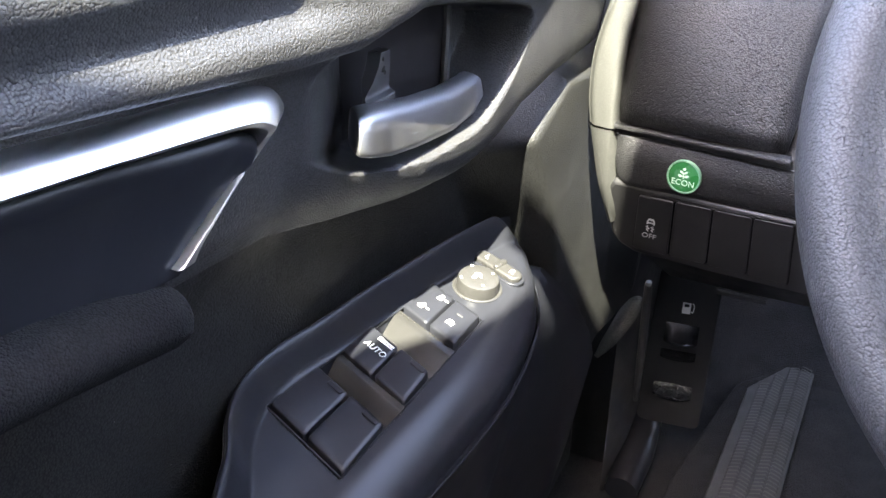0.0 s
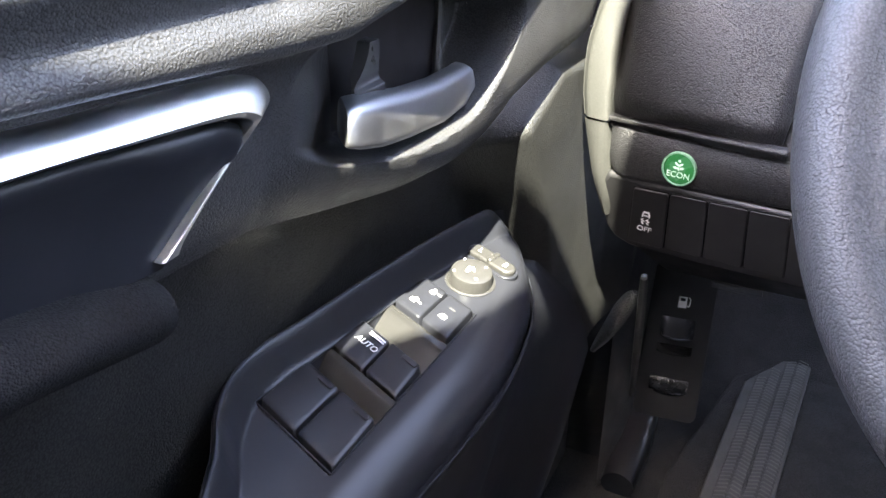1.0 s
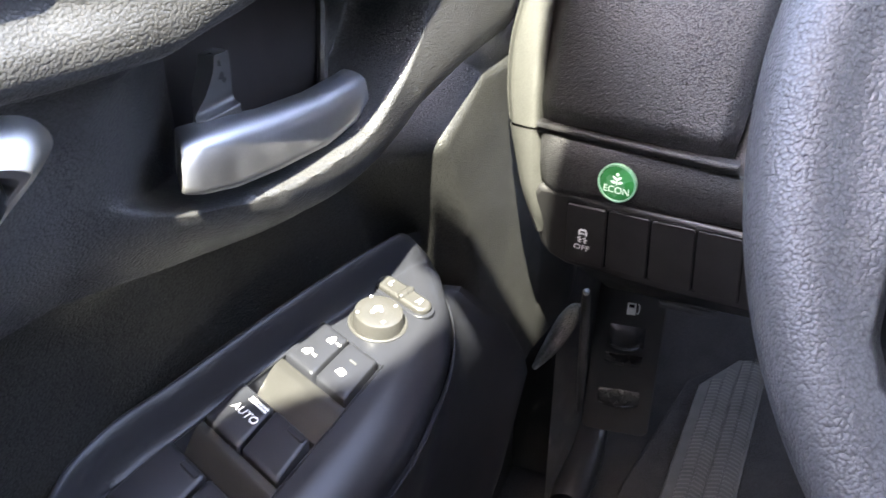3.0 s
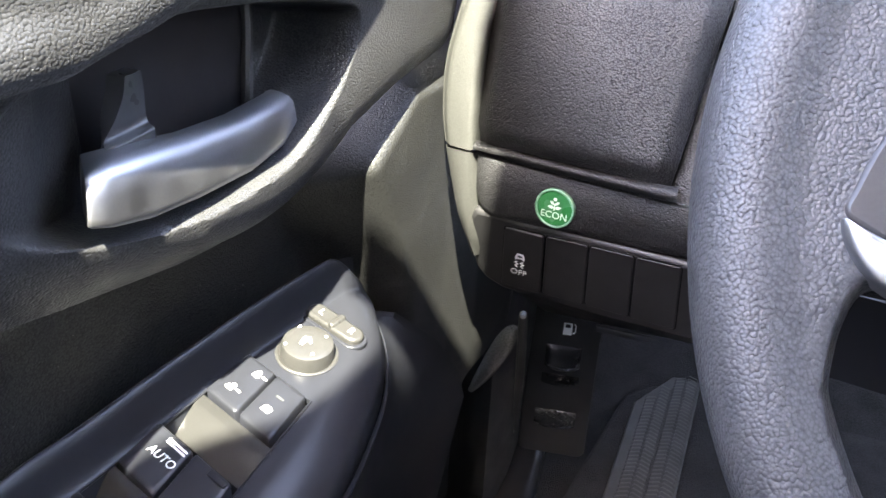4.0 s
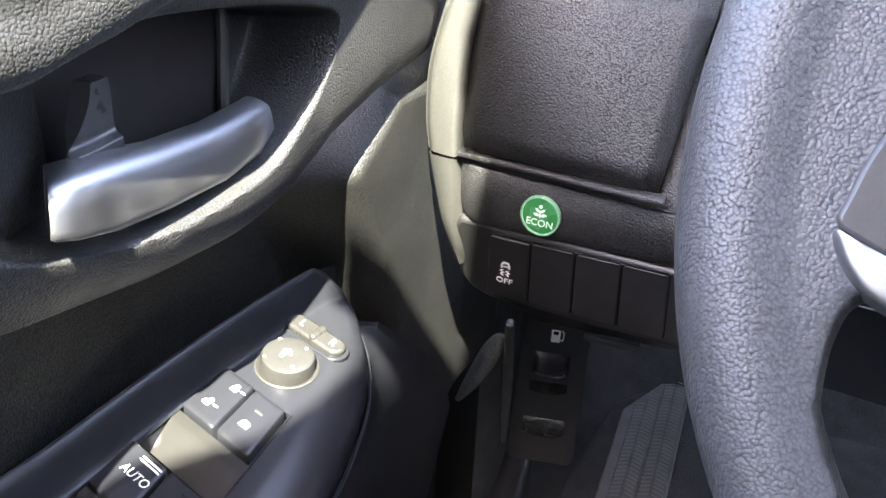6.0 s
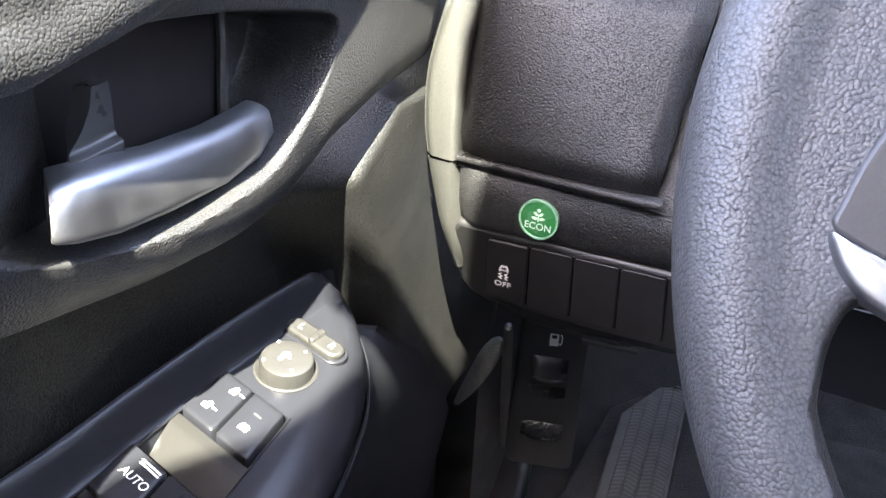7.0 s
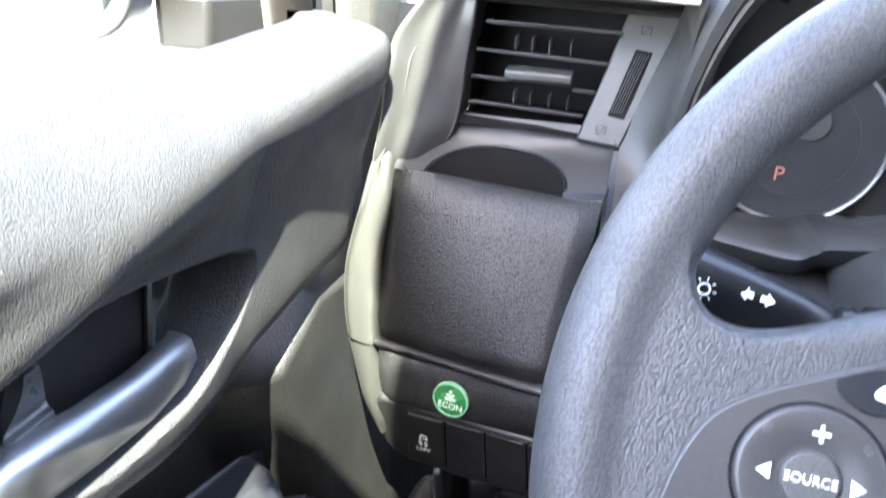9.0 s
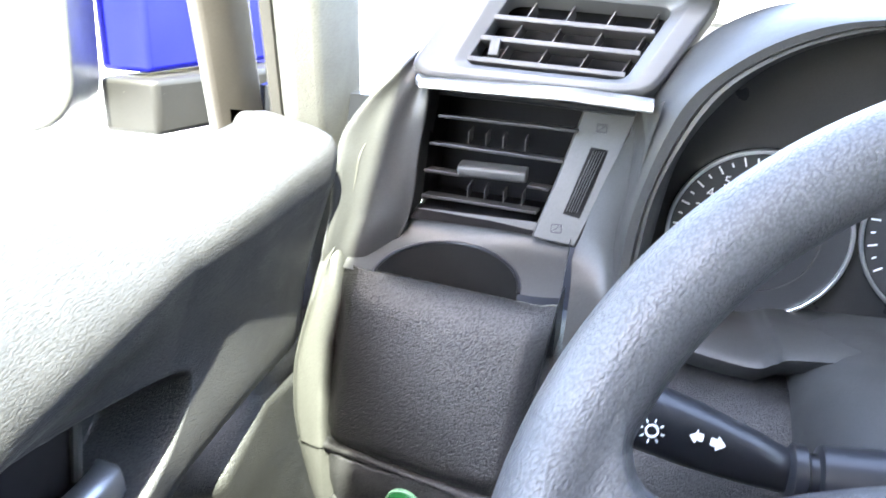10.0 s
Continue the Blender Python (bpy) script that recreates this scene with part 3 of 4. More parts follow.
def plate(name, outline, m, depth, material, parent, label="", bevel=0.0, seg=2):
    return part(name, slab(outline, m, depth), material, parent, label, bevel, seg)


# ticks and legends on the switches
for (y, u, up) in ((.2795, .34, .0034), (.2795, .86, .0034), (.3222, .86, .0050)):
    x, yy = bank_xy(y, u)
    plate("switch_tab", rounded(.0105, .0030, .0008, 2), on_panel(x, yy, up + .0010, -17), .003, SMOOTH, swp, bevel=.0005)
x, yy = bank_xy(.3150, .30)
text_on("switch_legend", "AUTO", .0056, on_panel(x, yy - .001, .0046, -17), swp, "white lettering AUTO")
for f in (-1, 1):
    plate("switch_tick", rounded(.0115, .0008, .0003, 2), on_panel(*bank_xy(.3215 + f * .0008, .34), .0054, -17), .0006, WHITE, swp)
# a lock and an open lock, each a body with a bow
for dy, du, open_ in ((.0065, .06, 0), (-.0072, -.06, 1)):
    x, yy = bank_xy(.3675 + dy, .27 + du)
    lp = on_panel(x, yy, .0050, -17) @ Matrix.Diagonal((.72, .72, 1, 1))
    plate("lock_symbol", rounded(.0052, .0036, .0005, 2), lp, .0005, WHITE, swp)
    part("lock_symbol_bow", tube([lp @ Vector((.0012 * open_ + .0016 * math.cos(a), .0018 + .0024 * math.sin(a), -.0001)) for a in np.linspace(0, math.pi, 9)], .00035, 5), WHITE, swp)
    plate("lock_symbol_bar", rounded(.0040, .0010, .0003, 2, .0062, .0014), lp, .0005, WHITE, swp)
x, yy = bank_xy(.364, .73)
plate("window_symbol", [(-.0030, -.0020), (.0030, -.0020), (.0030, .0014), (.0012, .0024), (-.0018, .0024), (-.0030, .0008)], on_panel(x, yy - .001, .0050, -17) @ Matrix.Diagonal((.8, .8, 1, 1)), .0005, WHITE, swp)
plate("window_symbol_bar", rounded(.0045, .0010, .0004, 2), on_panel(x + .002, yy + .0075, .0052, -17), .0005, GREYPL, swp)

# mirror adjuster: a round joystick and the side selector
KN = mat("adjuster_plastic", (0.030, 0.029, 0.0275), 0.33, grain=0.2, size=0.4, depth=0.05)
kx, ky = -.1815, .4000
kb = []
for r, z in ((.0158, -.004), (.0158, .0006), (.0150, .0010), (.0136, .0002), (.0132, .0060), (.0126, .0076), (.0108, .0084), (.004, .0078), (.0005, .0077)):
    m = on_panel(kx, ky)
    kb.append([m @ Vector((r * math.cos(a), r * math.sin(a), z)) for a in np.linspace(0, 2 * math.pi, 41)[:-1]])
knob = part("mirror_joystick", loft(kb, angle=30), KN, swp, "round mirror adjuster joystick")
for a in (45, 135, 225, 315):
    plate("joystick_mark", disc(.0008, 12), on_panel(kx, ky, .0085) @ Matrix.Translation((.0104 * math.cos(radians(a)), .0104 * math.sin(radians(a)), 0)), .0005, WHITE, knob)
plate("joystick_symbol", [(-.0045, .0010), (.0015, .0032), (.0042, .0006), (.0016, -.0034), (.0004, -.0034), (.0012, -.0004), (-.0040, -.0012)], on_panel(kx, ky, .0082, 70) @ Matrix.Diagonal((.85, .85, 1, 1)), .0005, WHITE, knob)
sm = on_panel(-.1805, .4258, .0, -16)
plate("selector_base", rounded(.044, .0150, .0074, 6), sm @ Matrix.Translation((0, 0, .0008)), .004, SMOOTH, swp, bevel=.0006)
sel = plate("selector_key", rounded(.036, .0112, .0055, 6), sm @ Matrix.Translation((.002, 0, .0042)), .005, KN, swp, "grey mirror side selector", bevel=.0014)
plate("selector_ridge", rounded(.0042, .0112, .0018, 3), sm @ Matrix.Translation((.003, 0, .0060)), .004, KN, sel, bevel=.001)
text_on("selector_letter", "L", .0058, sm @ Matrix.Translation((-.0075, 0, .0042)), sel)
text_on("selector_letter", "R", .0058, sm @ Matrix.Translation((.0130, 0, .0042)), sel)

# ---- dashboard ----
dash = thing("dashboard", "black grained dashboard with vents and storage pod", "dashboard")


def pod_y(x):
    """The rear face of the lower dashboard."""
    return .5175 - .18 * (x + .137)


def pod_front():
    rows = []
    for v in np.linspace(0, 1, 24):
        row = []
        xl, xr = -.1368 + .002 * v, -.0265 + .0125 * v
        zl, zr = .4590 + .1015 * v, .4640 + .0900 * v
        yl, yr = .5165 + .0235 * v, .4850 + .0500 * v
        for u in np.linspace(0, 1, 32):
            edge = min(u, 1 - u) * 0.11
            edv = min(v * .9, 1 - v) * 0.10
            bulge = .011 * math.sin(math.pi * u) ** .7 * math.sin(math.pi * min(max(v, 0), 1)) ** .5
            rnd = .006 * (1 - smoothstep(0, .009, edge)) + .006 * (1 - smoothstep(0, .012, edv))
            row.append((xl + (xr - xl) * u, yl + (yr - yl) * u - bulge + rnd, zl + (zr - zl) * u))
        rows.append(row)
    n = len(rows[0])
    top = rows[-1]
    rows.append([(x, y + .004, z - .001) for x, y, z in top])
    rows.append([(x, y + .004, z - .04) for x, y, z in top])
    rows.insert(0, [(x, y + .02, z - .001) for x, y, z in rows[0]])
    for r in rows:
        r.insert(0, (r[0][0] - .001, r[0][1] + .015, r[0][2]))
        r.append((r[-1][0] + .001, r[-1][1] + .025, r[-1][2]))
    return loft(rows, False, angle=50)


pod = part("pod_front", pod_front(), SOFT, dash, "grained front of the cup holder pod")

# left end strip, from under the seam up to the windscreen
S_ROWS = [(.4560, -.1545, .521, -.1370, .5185), (.475, -.1572, .5225, -.1382, .5205), (.500, -.1576, .5255, -.1386, .5255), (.520, -.1545, .5290, -.1370, .5310), (.540, -.1500, .5330, -.1345, .5370), (.561, -.1465, .5400, -.1375, .5425), (.573, -.1440, .5500, -.1390, .5540), (.585, -.1410, .5560, -.1310, .5610), (.605, -.1370, .5600, -.1305, .5650), (.622, -.1350, .5660, -.1295, .5710), (.636, -.1300, .5850, -.126, .590)]


def end_strip():
    rows = []
    for z, xl, yl, xr, yr in S_ROWS:
        rows.append([(xl + .030, yl + .040, z), (xl + .001, yl + .009, z), (xl, yl + .004, z), (xl + .002, yl + .0008, z), (xl + .005, yl - .0008, z), (xr - .003, yr - .0008, z), (xr, yr + .0006, z), (xr + .0016, yr + .006, z), (xr + .002, yr + .03, z)])
    return loft([smooth_row(r, 2) for r in smooth_sections(rows)], False, angle=50)


ENDPL = mat("satin_end_plastic", (0.036, 0.036, 0.033), 0.5, grain=0.3, size=0.9, depth=0.1, specks=0.3, spec=0.4)
part("end_strip", end_strip(), ENDPL, dash, "pale-lit rounded end strip of the dashboard")
L_ROWS = [(.4545, -.1548, .5205, -.1388, .5180), (.4336, -.1509, .522, -.1380, .519), (.4128, -.1465, .523, -.1372, .5215), (.3952, -.1420, .527, -.1350, .5275), (.380, -.1395, .534, -.132, .537)]


def lower_end():
    rows = [[(xl + .012, yl + .010, z), (xl + .001, yl + .006, z), (xl, yl + .003, z), (xl + .003, yl, z), (xr - .002, yr, z), (xr, yr + .001, z), (xr + .004, yr + .006, z), (xr + .012, yr + .016, z)] for z, xl, yl, xr, yr in L_ROWS]
    return loft(smooth_sections(rows), False, angle=50)


part("lower_end", lower_end(), ENDPL, dash, "lower rounded end of the dashboard")

# button panel below the seam
bp = []
for z, dy in ((.4530, .010), (.4540, .002), (.4525, .0), (.435, .0005), (.4225, .0012), (.4185, .0026), (.4165, .006), (.4165, .012)):
    row = []
    for x in list(np.linspace(-.1345, -.118, 8)) + list(np.linspace(-.11, .12, 16)):
        r = max(0, (-.118 - x) / .0165)
        lift = .011 * (1 - math.sqrt(max(0, 1 - r * r))) + .07 * (x + .114) if z < .43 else 0
        row.append((x, pod_y(x) + dy + .004 * r ** 3, z + lift))
    bp.append(row)
part("button_panel", loft(bp, False, angle=60), SOFT, dash, "grained dashboard panel round the green button")
# the seam: a lip under the pod, a dark groove and the panel's own rounded edge
def under_pod(x):
    """The line of the pod's lower front edge."""
    return .5195 - .2856 * (min(x, -.0265) + .1368), .045 * (min(x, -.0265) + .137)


lip, groove = [], []
for x in np.linspace(-.1365, -.0225, 14):
    y, dz = under_pod(x)
    lip.append([(x, y + dy, z + dz) for dy, z in ((.0040, .4606), (-.0006, .4600), (-.0022, .4588), (-.0020, .4572), (.0030, .4564))])
    groove.append([(x, y + .0028, .4570 + dz), (x, max(y, pod_y(x)) + .0040, .4556 + dz), (x, pod_y(x) + .0028, .4530)])
part("seam_lip", loft(lip, False, angle=60), SOFT, dash)
part("seam_groove", loft(groove, False, angle=60), SMOOTH, dash)
# dashboard behind the wheel, right of the pod
back = [[(x, pod_y(min(x, .02)) + dy, z) for x in (-.03, -.015, .0, .02, .06, .12, .3)] for z, dy in ((.455, .001), (.47, .008), (.50, .025), (.515, .038), (.522, .060), (.522, .10))]
part("knee_panel", loft(back, False, angle=60), SOFT, dash)
part("under_panel", loft([[(x, pod_y(x) + .030, .4165) for x in (-.125, .12, .3)], [(x, pod_y(x) + .050, .352) for x in (-.115, .12, .3)], [(x, pod_y(x) + .10, .335) for x in (-.115, .12, .3)], [(x, 1.0, .33) for x in (-.10, .12, .3)], [(x, 1.3, .62) for x in (-.14, .12, .3)]], False), SMOOTH, dash, "shaded underside of the dashboard")

# four switch blanks, the first a stability control switch
BLANK = mat("flush_blank_plastic", (0.022, 0.0215, 0.022), 0.42, spec=0.35)
GAPBLK = mat("joint_black", (0.003, 0.003, 0.003), 0.8, mottle=0.0, spec=0.1)
BZ = lambda x, z: Vector((x, pod_y(x) + .0035 - .444 * (z - .4165), z))
BN = (-.18, -1, -.444)
BEZEL = [(-.1340, .4185), (-.1378, .412), (-.1392, .400), (-.1393, .380), (-.1378, .3675), (-.1317, .3585), (-.1195, .3530), (-.06, .3555), (-.004, .3605), (.03, .364), (.03, .4235), (-.06, .420)]
bm_ = frame_of(BZ(-.06, .39), (1, -.18, .07), BN)
flat = lambda x, z: tuple((bm_.inverted() @ BZ(x, z))[:2])
bezel = plate("switch_bezel", [flat(*p) for p in BEZEL], bm_, .009, BLANK, dash, "smooth black bezel round the switch blanks", bevel=.003, seg=3)
XB = (-.1150, -.0893, -.0636, -.0380, -.0128)
for i in range(4):
    xa, xb = XB[i], XB[i + 1]
    xc = (xa + xb) / 2
    def blank_outline(gap):
        """The blank's four corners, fanned out a little towards the bottom."""
        pts = []
        for x, z in ((xa + gap, .3600 + gap), (xb - gap, .3600 + gap), (xb - gap, .4135 - gap), (xa + gap, .4135 - gap)):
            fan = (-.0055 + .083 * (x + .114)) * (.4135 - z) / .0535
            pts.append(flat(x + fan, z + .07 * (x + .114)))
        return corners(pts, .05, 3)

    plate("blank_gap", blank_outline(0), bm_ @ Matrix.Translation((0, 0, .0003)), .002, GAPBLK, bezel)
    b = plate("switch_blank", blank_outline(.0007), bm_ @ Matrix.Translation((0, 0, .0018 if i == 0 else .0010)), .004, BLANK, dash, "" if i else "stability control switch with white symbol", bevel=.0005)
    zc = .3862 + .07 * (xc + .114)
    p0, pu, pv = (Vector((*flat(xc - .0035 + dx, zc + dz), 0)) for dx, dz in ((0, 0), (.01, .0003), (.0011, .01)))
    m = bm_ @ Matrix.Translation(p0 + Vector((0, 0, .0018))) @ Matrix((((pu - p0).x * 100, (pv - p0).x * 100, 0, 0), ((pu - p0).y * 100, (pv - p0).y * 100, 0, 0), (0, 0, 1, 0), (0, 0, 0, 1)))
    if i == 0:
        up = m @ Matrix.Translation((0, -.002, .0002))
        # white symbol: a small car above two skid marks
        text_on("switch_legend", "OFF", .0062, up @ Matrix.Translation((0, -.0075, 0)) @ Matrix.Diagonal((1.0, 1.05, 1, 1)), b, "white lettering OFF")
        plate("car_symbol", [(-.0042, -.0035), (-.0042, .001), (-.0028, .0055), (.0028, .0055), (.0042, .001), (.0042, -.0035), (.0028, -.0035), (.0028, -.0018), (-.0028, -.0018), (-.0028, -.0035)], up @ Matrix.Translation((0, .0062, .0004)) @ Matrix.Diagonal((.70, .62, 1, 1)), .0003, WHITE, b)
        plate("car_window", [(-.0024, .0), (-.0018, .0022), (.0018, .0022), (.0024, .0)], up @ Matrix.Translation((0, .0068, .0006)) @ Matrix.Diagonal((.70, .62, 1, 1)), .0002, GAPBLK, b)
        for sx in (-1, 1):
            plate("skid_symbol", [(.0006, .0038), (-.0016, .0020), (.0014, .0004), (-.0010, -.0014), (.0010, -.0036), (.0024, -.0036), (.0006, -.0016), (.0030, .0004), (.0002, .0020), (.0020, .0038)], up @ Matrix.Translation((sx * .0018 - .0006, -.0002, .0004)) @ Matrix.Diagonal((.72, .72, 1, 1)), .0003, WHITE, b)
part("lower_flange", loft([[(x, pod_y(x) + .034, .356 + .07 * (x + .114)) for x in np.linspace(-.120, .05, 8)], [(x, .574, .325) for x in np.linspace(-.095, .05, 8)], [(x, .60, .318) for x in np.linspace(-.095, .05, 8)]], False), BLANK, dash)
part("coin_slot_lip", tube([(-.0590, .566, .327), (-.0415, .5655, .327), (-.0232, .566, .327)], .0020, 8), SMOOTH, dash)
part("coin_slot_lip", tube([(-.0590, .570, .3225), (-.0415, .5695, .3225), (-.0232, .570, .3225)], .0015, 8), SMOOTH, dash)

# green button with a leaf mark
em = frame_of((-.0849, pod_y(-.0849) - .0020, .4355), (1, -.18, 0), (-.17, -1, .03))
eb = plate("eco_button", disc(.0104, 40), em, .006, GREEN, dash, "round green economy mode button", bevel=.0008)
part("button_ring", ring_slab(disc(.0114, 40), disc(.0102, 40), em @ Matrix.Translation((0, 0, .0006)), .006), mat("pale_green_ring", (0.16, 0.36, 0.22), 0.25), eb, "bright ring", bevel=.0003, seg=2)
PALEG = mat("pale_green_print", (0.62, 0.80, 0.62), 0.5)
text_on("button_legend", "ECON", .0056, em @ Matrix.Translation((.0002, -.0040, .0002)), eb, "pale lettering ECON", PALEG, 1.0)
LEAF = [(.0004, 0), (.0014, .0009), (.0028, .0010), (.0042, .0002), (.0030, -.0007), (.0014, -.0008)]
for dx, dy, a, s in ((0, .0002, 12, .95), (0, .0002, 168, .95), (0, .0020, 38, .85), (0, .0020, 142, .85)):
    plate("leaf_mark", LEAF, em @ Matrix.Translation((dx, dy, .0004)) @ pose(0, 0, 0, 0, 0, a) @ Matrix.Diagonal((s, s, 1, 1)), .0003, PALEG, eb)
plate("leaf_mark", disc(.0010, 12, 0, .0054), em @ Matrix.Translation((0, 0, .0004)), .0003, PALEG, eb)
plate("leaf_mark", rounded(.0007, .0042, .0003, 2, 0, .0010), em @ Matrix.Translation((0, 0, .0004)), .0003, PALEG, eb)

# cup shelf with the round well
CUP, CR = (-.0760, .5455), .0408


def shelf():
    outer, inner = [], []
    steps = np.linspace(0, math.pi, 33)
    for a in steps:
        ca, sa = math.cos(a), math.sin(a)
        x, y = CUP[0] + CR * ca, CUP[1] + .033 * sa
        inner.append((x, y, .5565 + .32 * (y - .54)))
        tx = (.0630 if ca > 0 else .0585)
        k = min(tx / max(abs(ca), 1e-6), .037 / max(sa, 1e-6))
        xo, yo = CUP[0] + ca * k, CUP[1] + sa * k
        outer.append((xo, yo, .5570 + .42 * (yo - .54)))
    rim = [(x + (x - CUP[0]) * -.02, y + (y - CUP[1]) * -.02, z - .0012) for x, y, z in inner]
    mid = [tuple((np.array(o) * .5 + np.array(i) * .5) - np.array((0, 0, .0006))) for o, i in zip(outer, inner)]
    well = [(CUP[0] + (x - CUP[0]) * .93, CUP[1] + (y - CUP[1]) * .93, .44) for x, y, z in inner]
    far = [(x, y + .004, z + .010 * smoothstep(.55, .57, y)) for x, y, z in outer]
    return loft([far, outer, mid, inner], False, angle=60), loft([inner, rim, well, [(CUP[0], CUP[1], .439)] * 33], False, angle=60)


top, well = shelf()
part("cup_shelf", top, DASHPL, dash, "moulded shelf round the cup well")
# the near-black colour puts the well's shade into its walls
part("cup_well", well, mat("well_shade_black", (0.004, 0.004, 0.004), 0.8, grain=0.3, size=0.8, spec=0.2), dash, "deep round cup well")
part("well_rim", tube([(CUP[0] + CR * math.cos(a), CUP[1] + .033 * math.sin(a), .5585 + .32 * .033 * math.sin(a)) for a in np.linspace(0, math.pi, 33)], .0011, 8), SMOOTH, dash)

# vent surround: from the end strip across to the vent opening
VS = []
for z, xl, yl, xm, ym, xr, yr in ((.556, -.1430, .5455, -.130, .5545, -.1130, .5755), (.566, -.1425, .5425, -.129, .5545, -.1120, .5745), (.578, -.1405, .5440, -.126, .5585, -.1070, .5760), (.590, -.1390, .5470, -.120, .5670, -.1045, .5790), (.602, -.1385, .5485, -.120, .5700, -.1035, .5810), (.615, -.1375, .5510, -.120, .5740, -.1030, .5830), (.632, -.1360, .5590, -.118, .5780, -.1010, .5860), (.648, -.1270, .5700, -.113, .5830, -.0990, .5880), (.660, -.1170, .5780, -.108, .5880, -.0980, .5890), (.672, -.1070, .595, -.104, .600, -.1, .606)):
    VS.append([(xl + .006, yl + .034, z), (xl - .0025, yl + .009, z), (xl - .0040, yl + .0025, z), (xl - .0015, yl - .0005, z), ((xl + xm) / 2 - .001, (yl + ym) / 2 + .003, z), (xm, ym, z), (xm + .006, ym + .0045, z), (xr - .002, yr - .0015, z), (xr, yr + .001, z), (xr + .001, yr + .02, z)])
part("vent_surround", loft([smooth_row(r, 3) for r in smooth_sections(VS)], False, angle=80), DASHPL, dash, "moulded surround beside the air vent")

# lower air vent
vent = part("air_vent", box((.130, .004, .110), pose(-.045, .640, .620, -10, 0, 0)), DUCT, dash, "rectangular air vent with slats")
VY = lambda z: .5880 + (z - .583) * .06
SLATS = ((.6388, -.0946, .6379, -.0165), (.6228, -.0990, .6202, -.0225), (.6070, -.1012, .6035, -.0290), (.5918, -.1022, .5893, -.0345))
for k, (za, x0, zb, x1) in enumerate(SLATS):
    slope = (zb - za) / (x1 - x0)
    for a, b in ([(x0, x1)] if k != 2 else [(x0, -.080), (-.0412, x1)]):
        rows = []
        for x in np.linspace(a, b, 5):
            z = za + slope * (x - x0)
            y = VY(z)
            rows.append([(x, y, z + .0010), (x, y + .0006, z - .0009), (x, y + .018, z - .0040), (x, y + .018, z - .0025)])
        part("slat", loft(rows), SLAT, vent, bevel=.0004, seg=2)
for za, xs in ((.6262, (-.0775, -.0675, -.0575, -.0450)), (.5945, (-.0760, -.0660, -.0550, -.0440))):
    for x in xs:
        part("vane", box((.0006, .012, .007), pose(x, VY(za) + .012, za - .04 * (x + .06))), SLAT, vent)
kz = .6108
part("vent_knob", loft([[(x, VY(kz) + dy, kz + dz) for dy, dz in ((.006, .0034), (-.003, .0030), (-.0052, .0022), (-.0056, .0), (-.0050, -.0030), (-.002, -.0042), (.006, -.0042))] for x in np.linspace(-.0805, -.0415, 4)]), VENTPL, vent, "grey sliding vent knob", bevel=.001)
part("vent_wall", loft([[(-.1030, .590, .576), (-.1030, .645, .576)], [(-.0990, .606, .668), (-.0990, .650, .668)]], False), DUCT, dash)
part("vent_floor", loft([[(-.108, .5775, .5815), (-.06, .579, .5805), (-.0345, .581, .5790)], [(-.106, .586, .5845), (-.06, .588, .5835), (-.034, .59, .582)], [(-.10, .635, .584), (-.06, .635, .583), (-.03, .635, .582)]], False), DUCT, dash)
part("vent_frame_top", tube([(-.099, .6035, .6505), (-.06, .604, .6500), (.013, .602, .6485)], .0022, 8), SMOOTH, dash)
# dark sheet added in place of the shade along the vent's top
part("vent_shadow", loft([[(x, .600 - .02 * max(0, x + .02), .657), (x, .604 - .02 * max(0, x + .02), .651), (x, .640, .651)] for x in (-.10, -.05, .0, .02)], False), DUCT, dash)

# thumb wheel panel beside the vent
tw = [(-.0152, .6480), (.0150, .6490), (.0085, .6290), (-.0030, .5960), (-.0100, .5765), (-.0350, .5790), (-.0255, .6100)]
TM = frame_of((0, .5790, .583), (1, 0, 0), (0, -1, .40))
twl = [(x, (z - .583) / TM.col[1][2]) for x, z in tw]
wp = plate("vent_control", twl[::-1], TM, .02, VENTPL, dash, "grey panel with the vent thumb wheel", bevel=.0012)
slot = [(-.0085, .6285), (.0010, .6275), (-.0098, .5915), (-.0190, .5930)]
sl = [(x, (z - .583) / TM.col[1][2]) for x, z in slot]
plate("wheel_slot", sl[::-1], TM @ Matrix.Translation((0, 0, .0009)), .003, DUCT, wp)
for i in range(5):
    f = (i + .5) / 5
    x0, z0 = -.0075 + .0072 * f, .6265
    x1, z1 = -.0178 + .0070 * f, .5945
    p0 = TM @ Vector((x0, (z0 - .583) / TM.col[1][2], .0016))
    pm = TM @ Vector(((x0 + x1) / 2, ((z0 + z1) / 2 - .583) / TM.col[1][2], .0042))
    p1 = TM @ Vector((x1, (z1 - .583) / TM.col[1][2], .0016))
    part("thumb_wheel_rib", tube([p0, (p0 + pm) / 2 + Vector((0, -.001, 0)), pm, (p1 + pm) / 2 + Vector((0, -.001, 0)), p1], .00030, 6), VENTPL, wp)
for sx, sz in ((-.004, .6385), (-.0215, .5850)):
    mk = TM @ Matrix.Translation((sx, (sz - .583) / TM.col[1][2], .0006))
    part("vent_symbol", ring_slab(rounded(.006, .005, .0006, 2), rounded(.0048, .0038, .0004, 2), mk, .0006), SMOOTH, wp)
    plate("vent_symbol_bar", rounded(.0055, .0006, .0002, 2), mk @ pose(0, 0, .0002, 0, 0, 40), .0005, SMOOTH, wp)

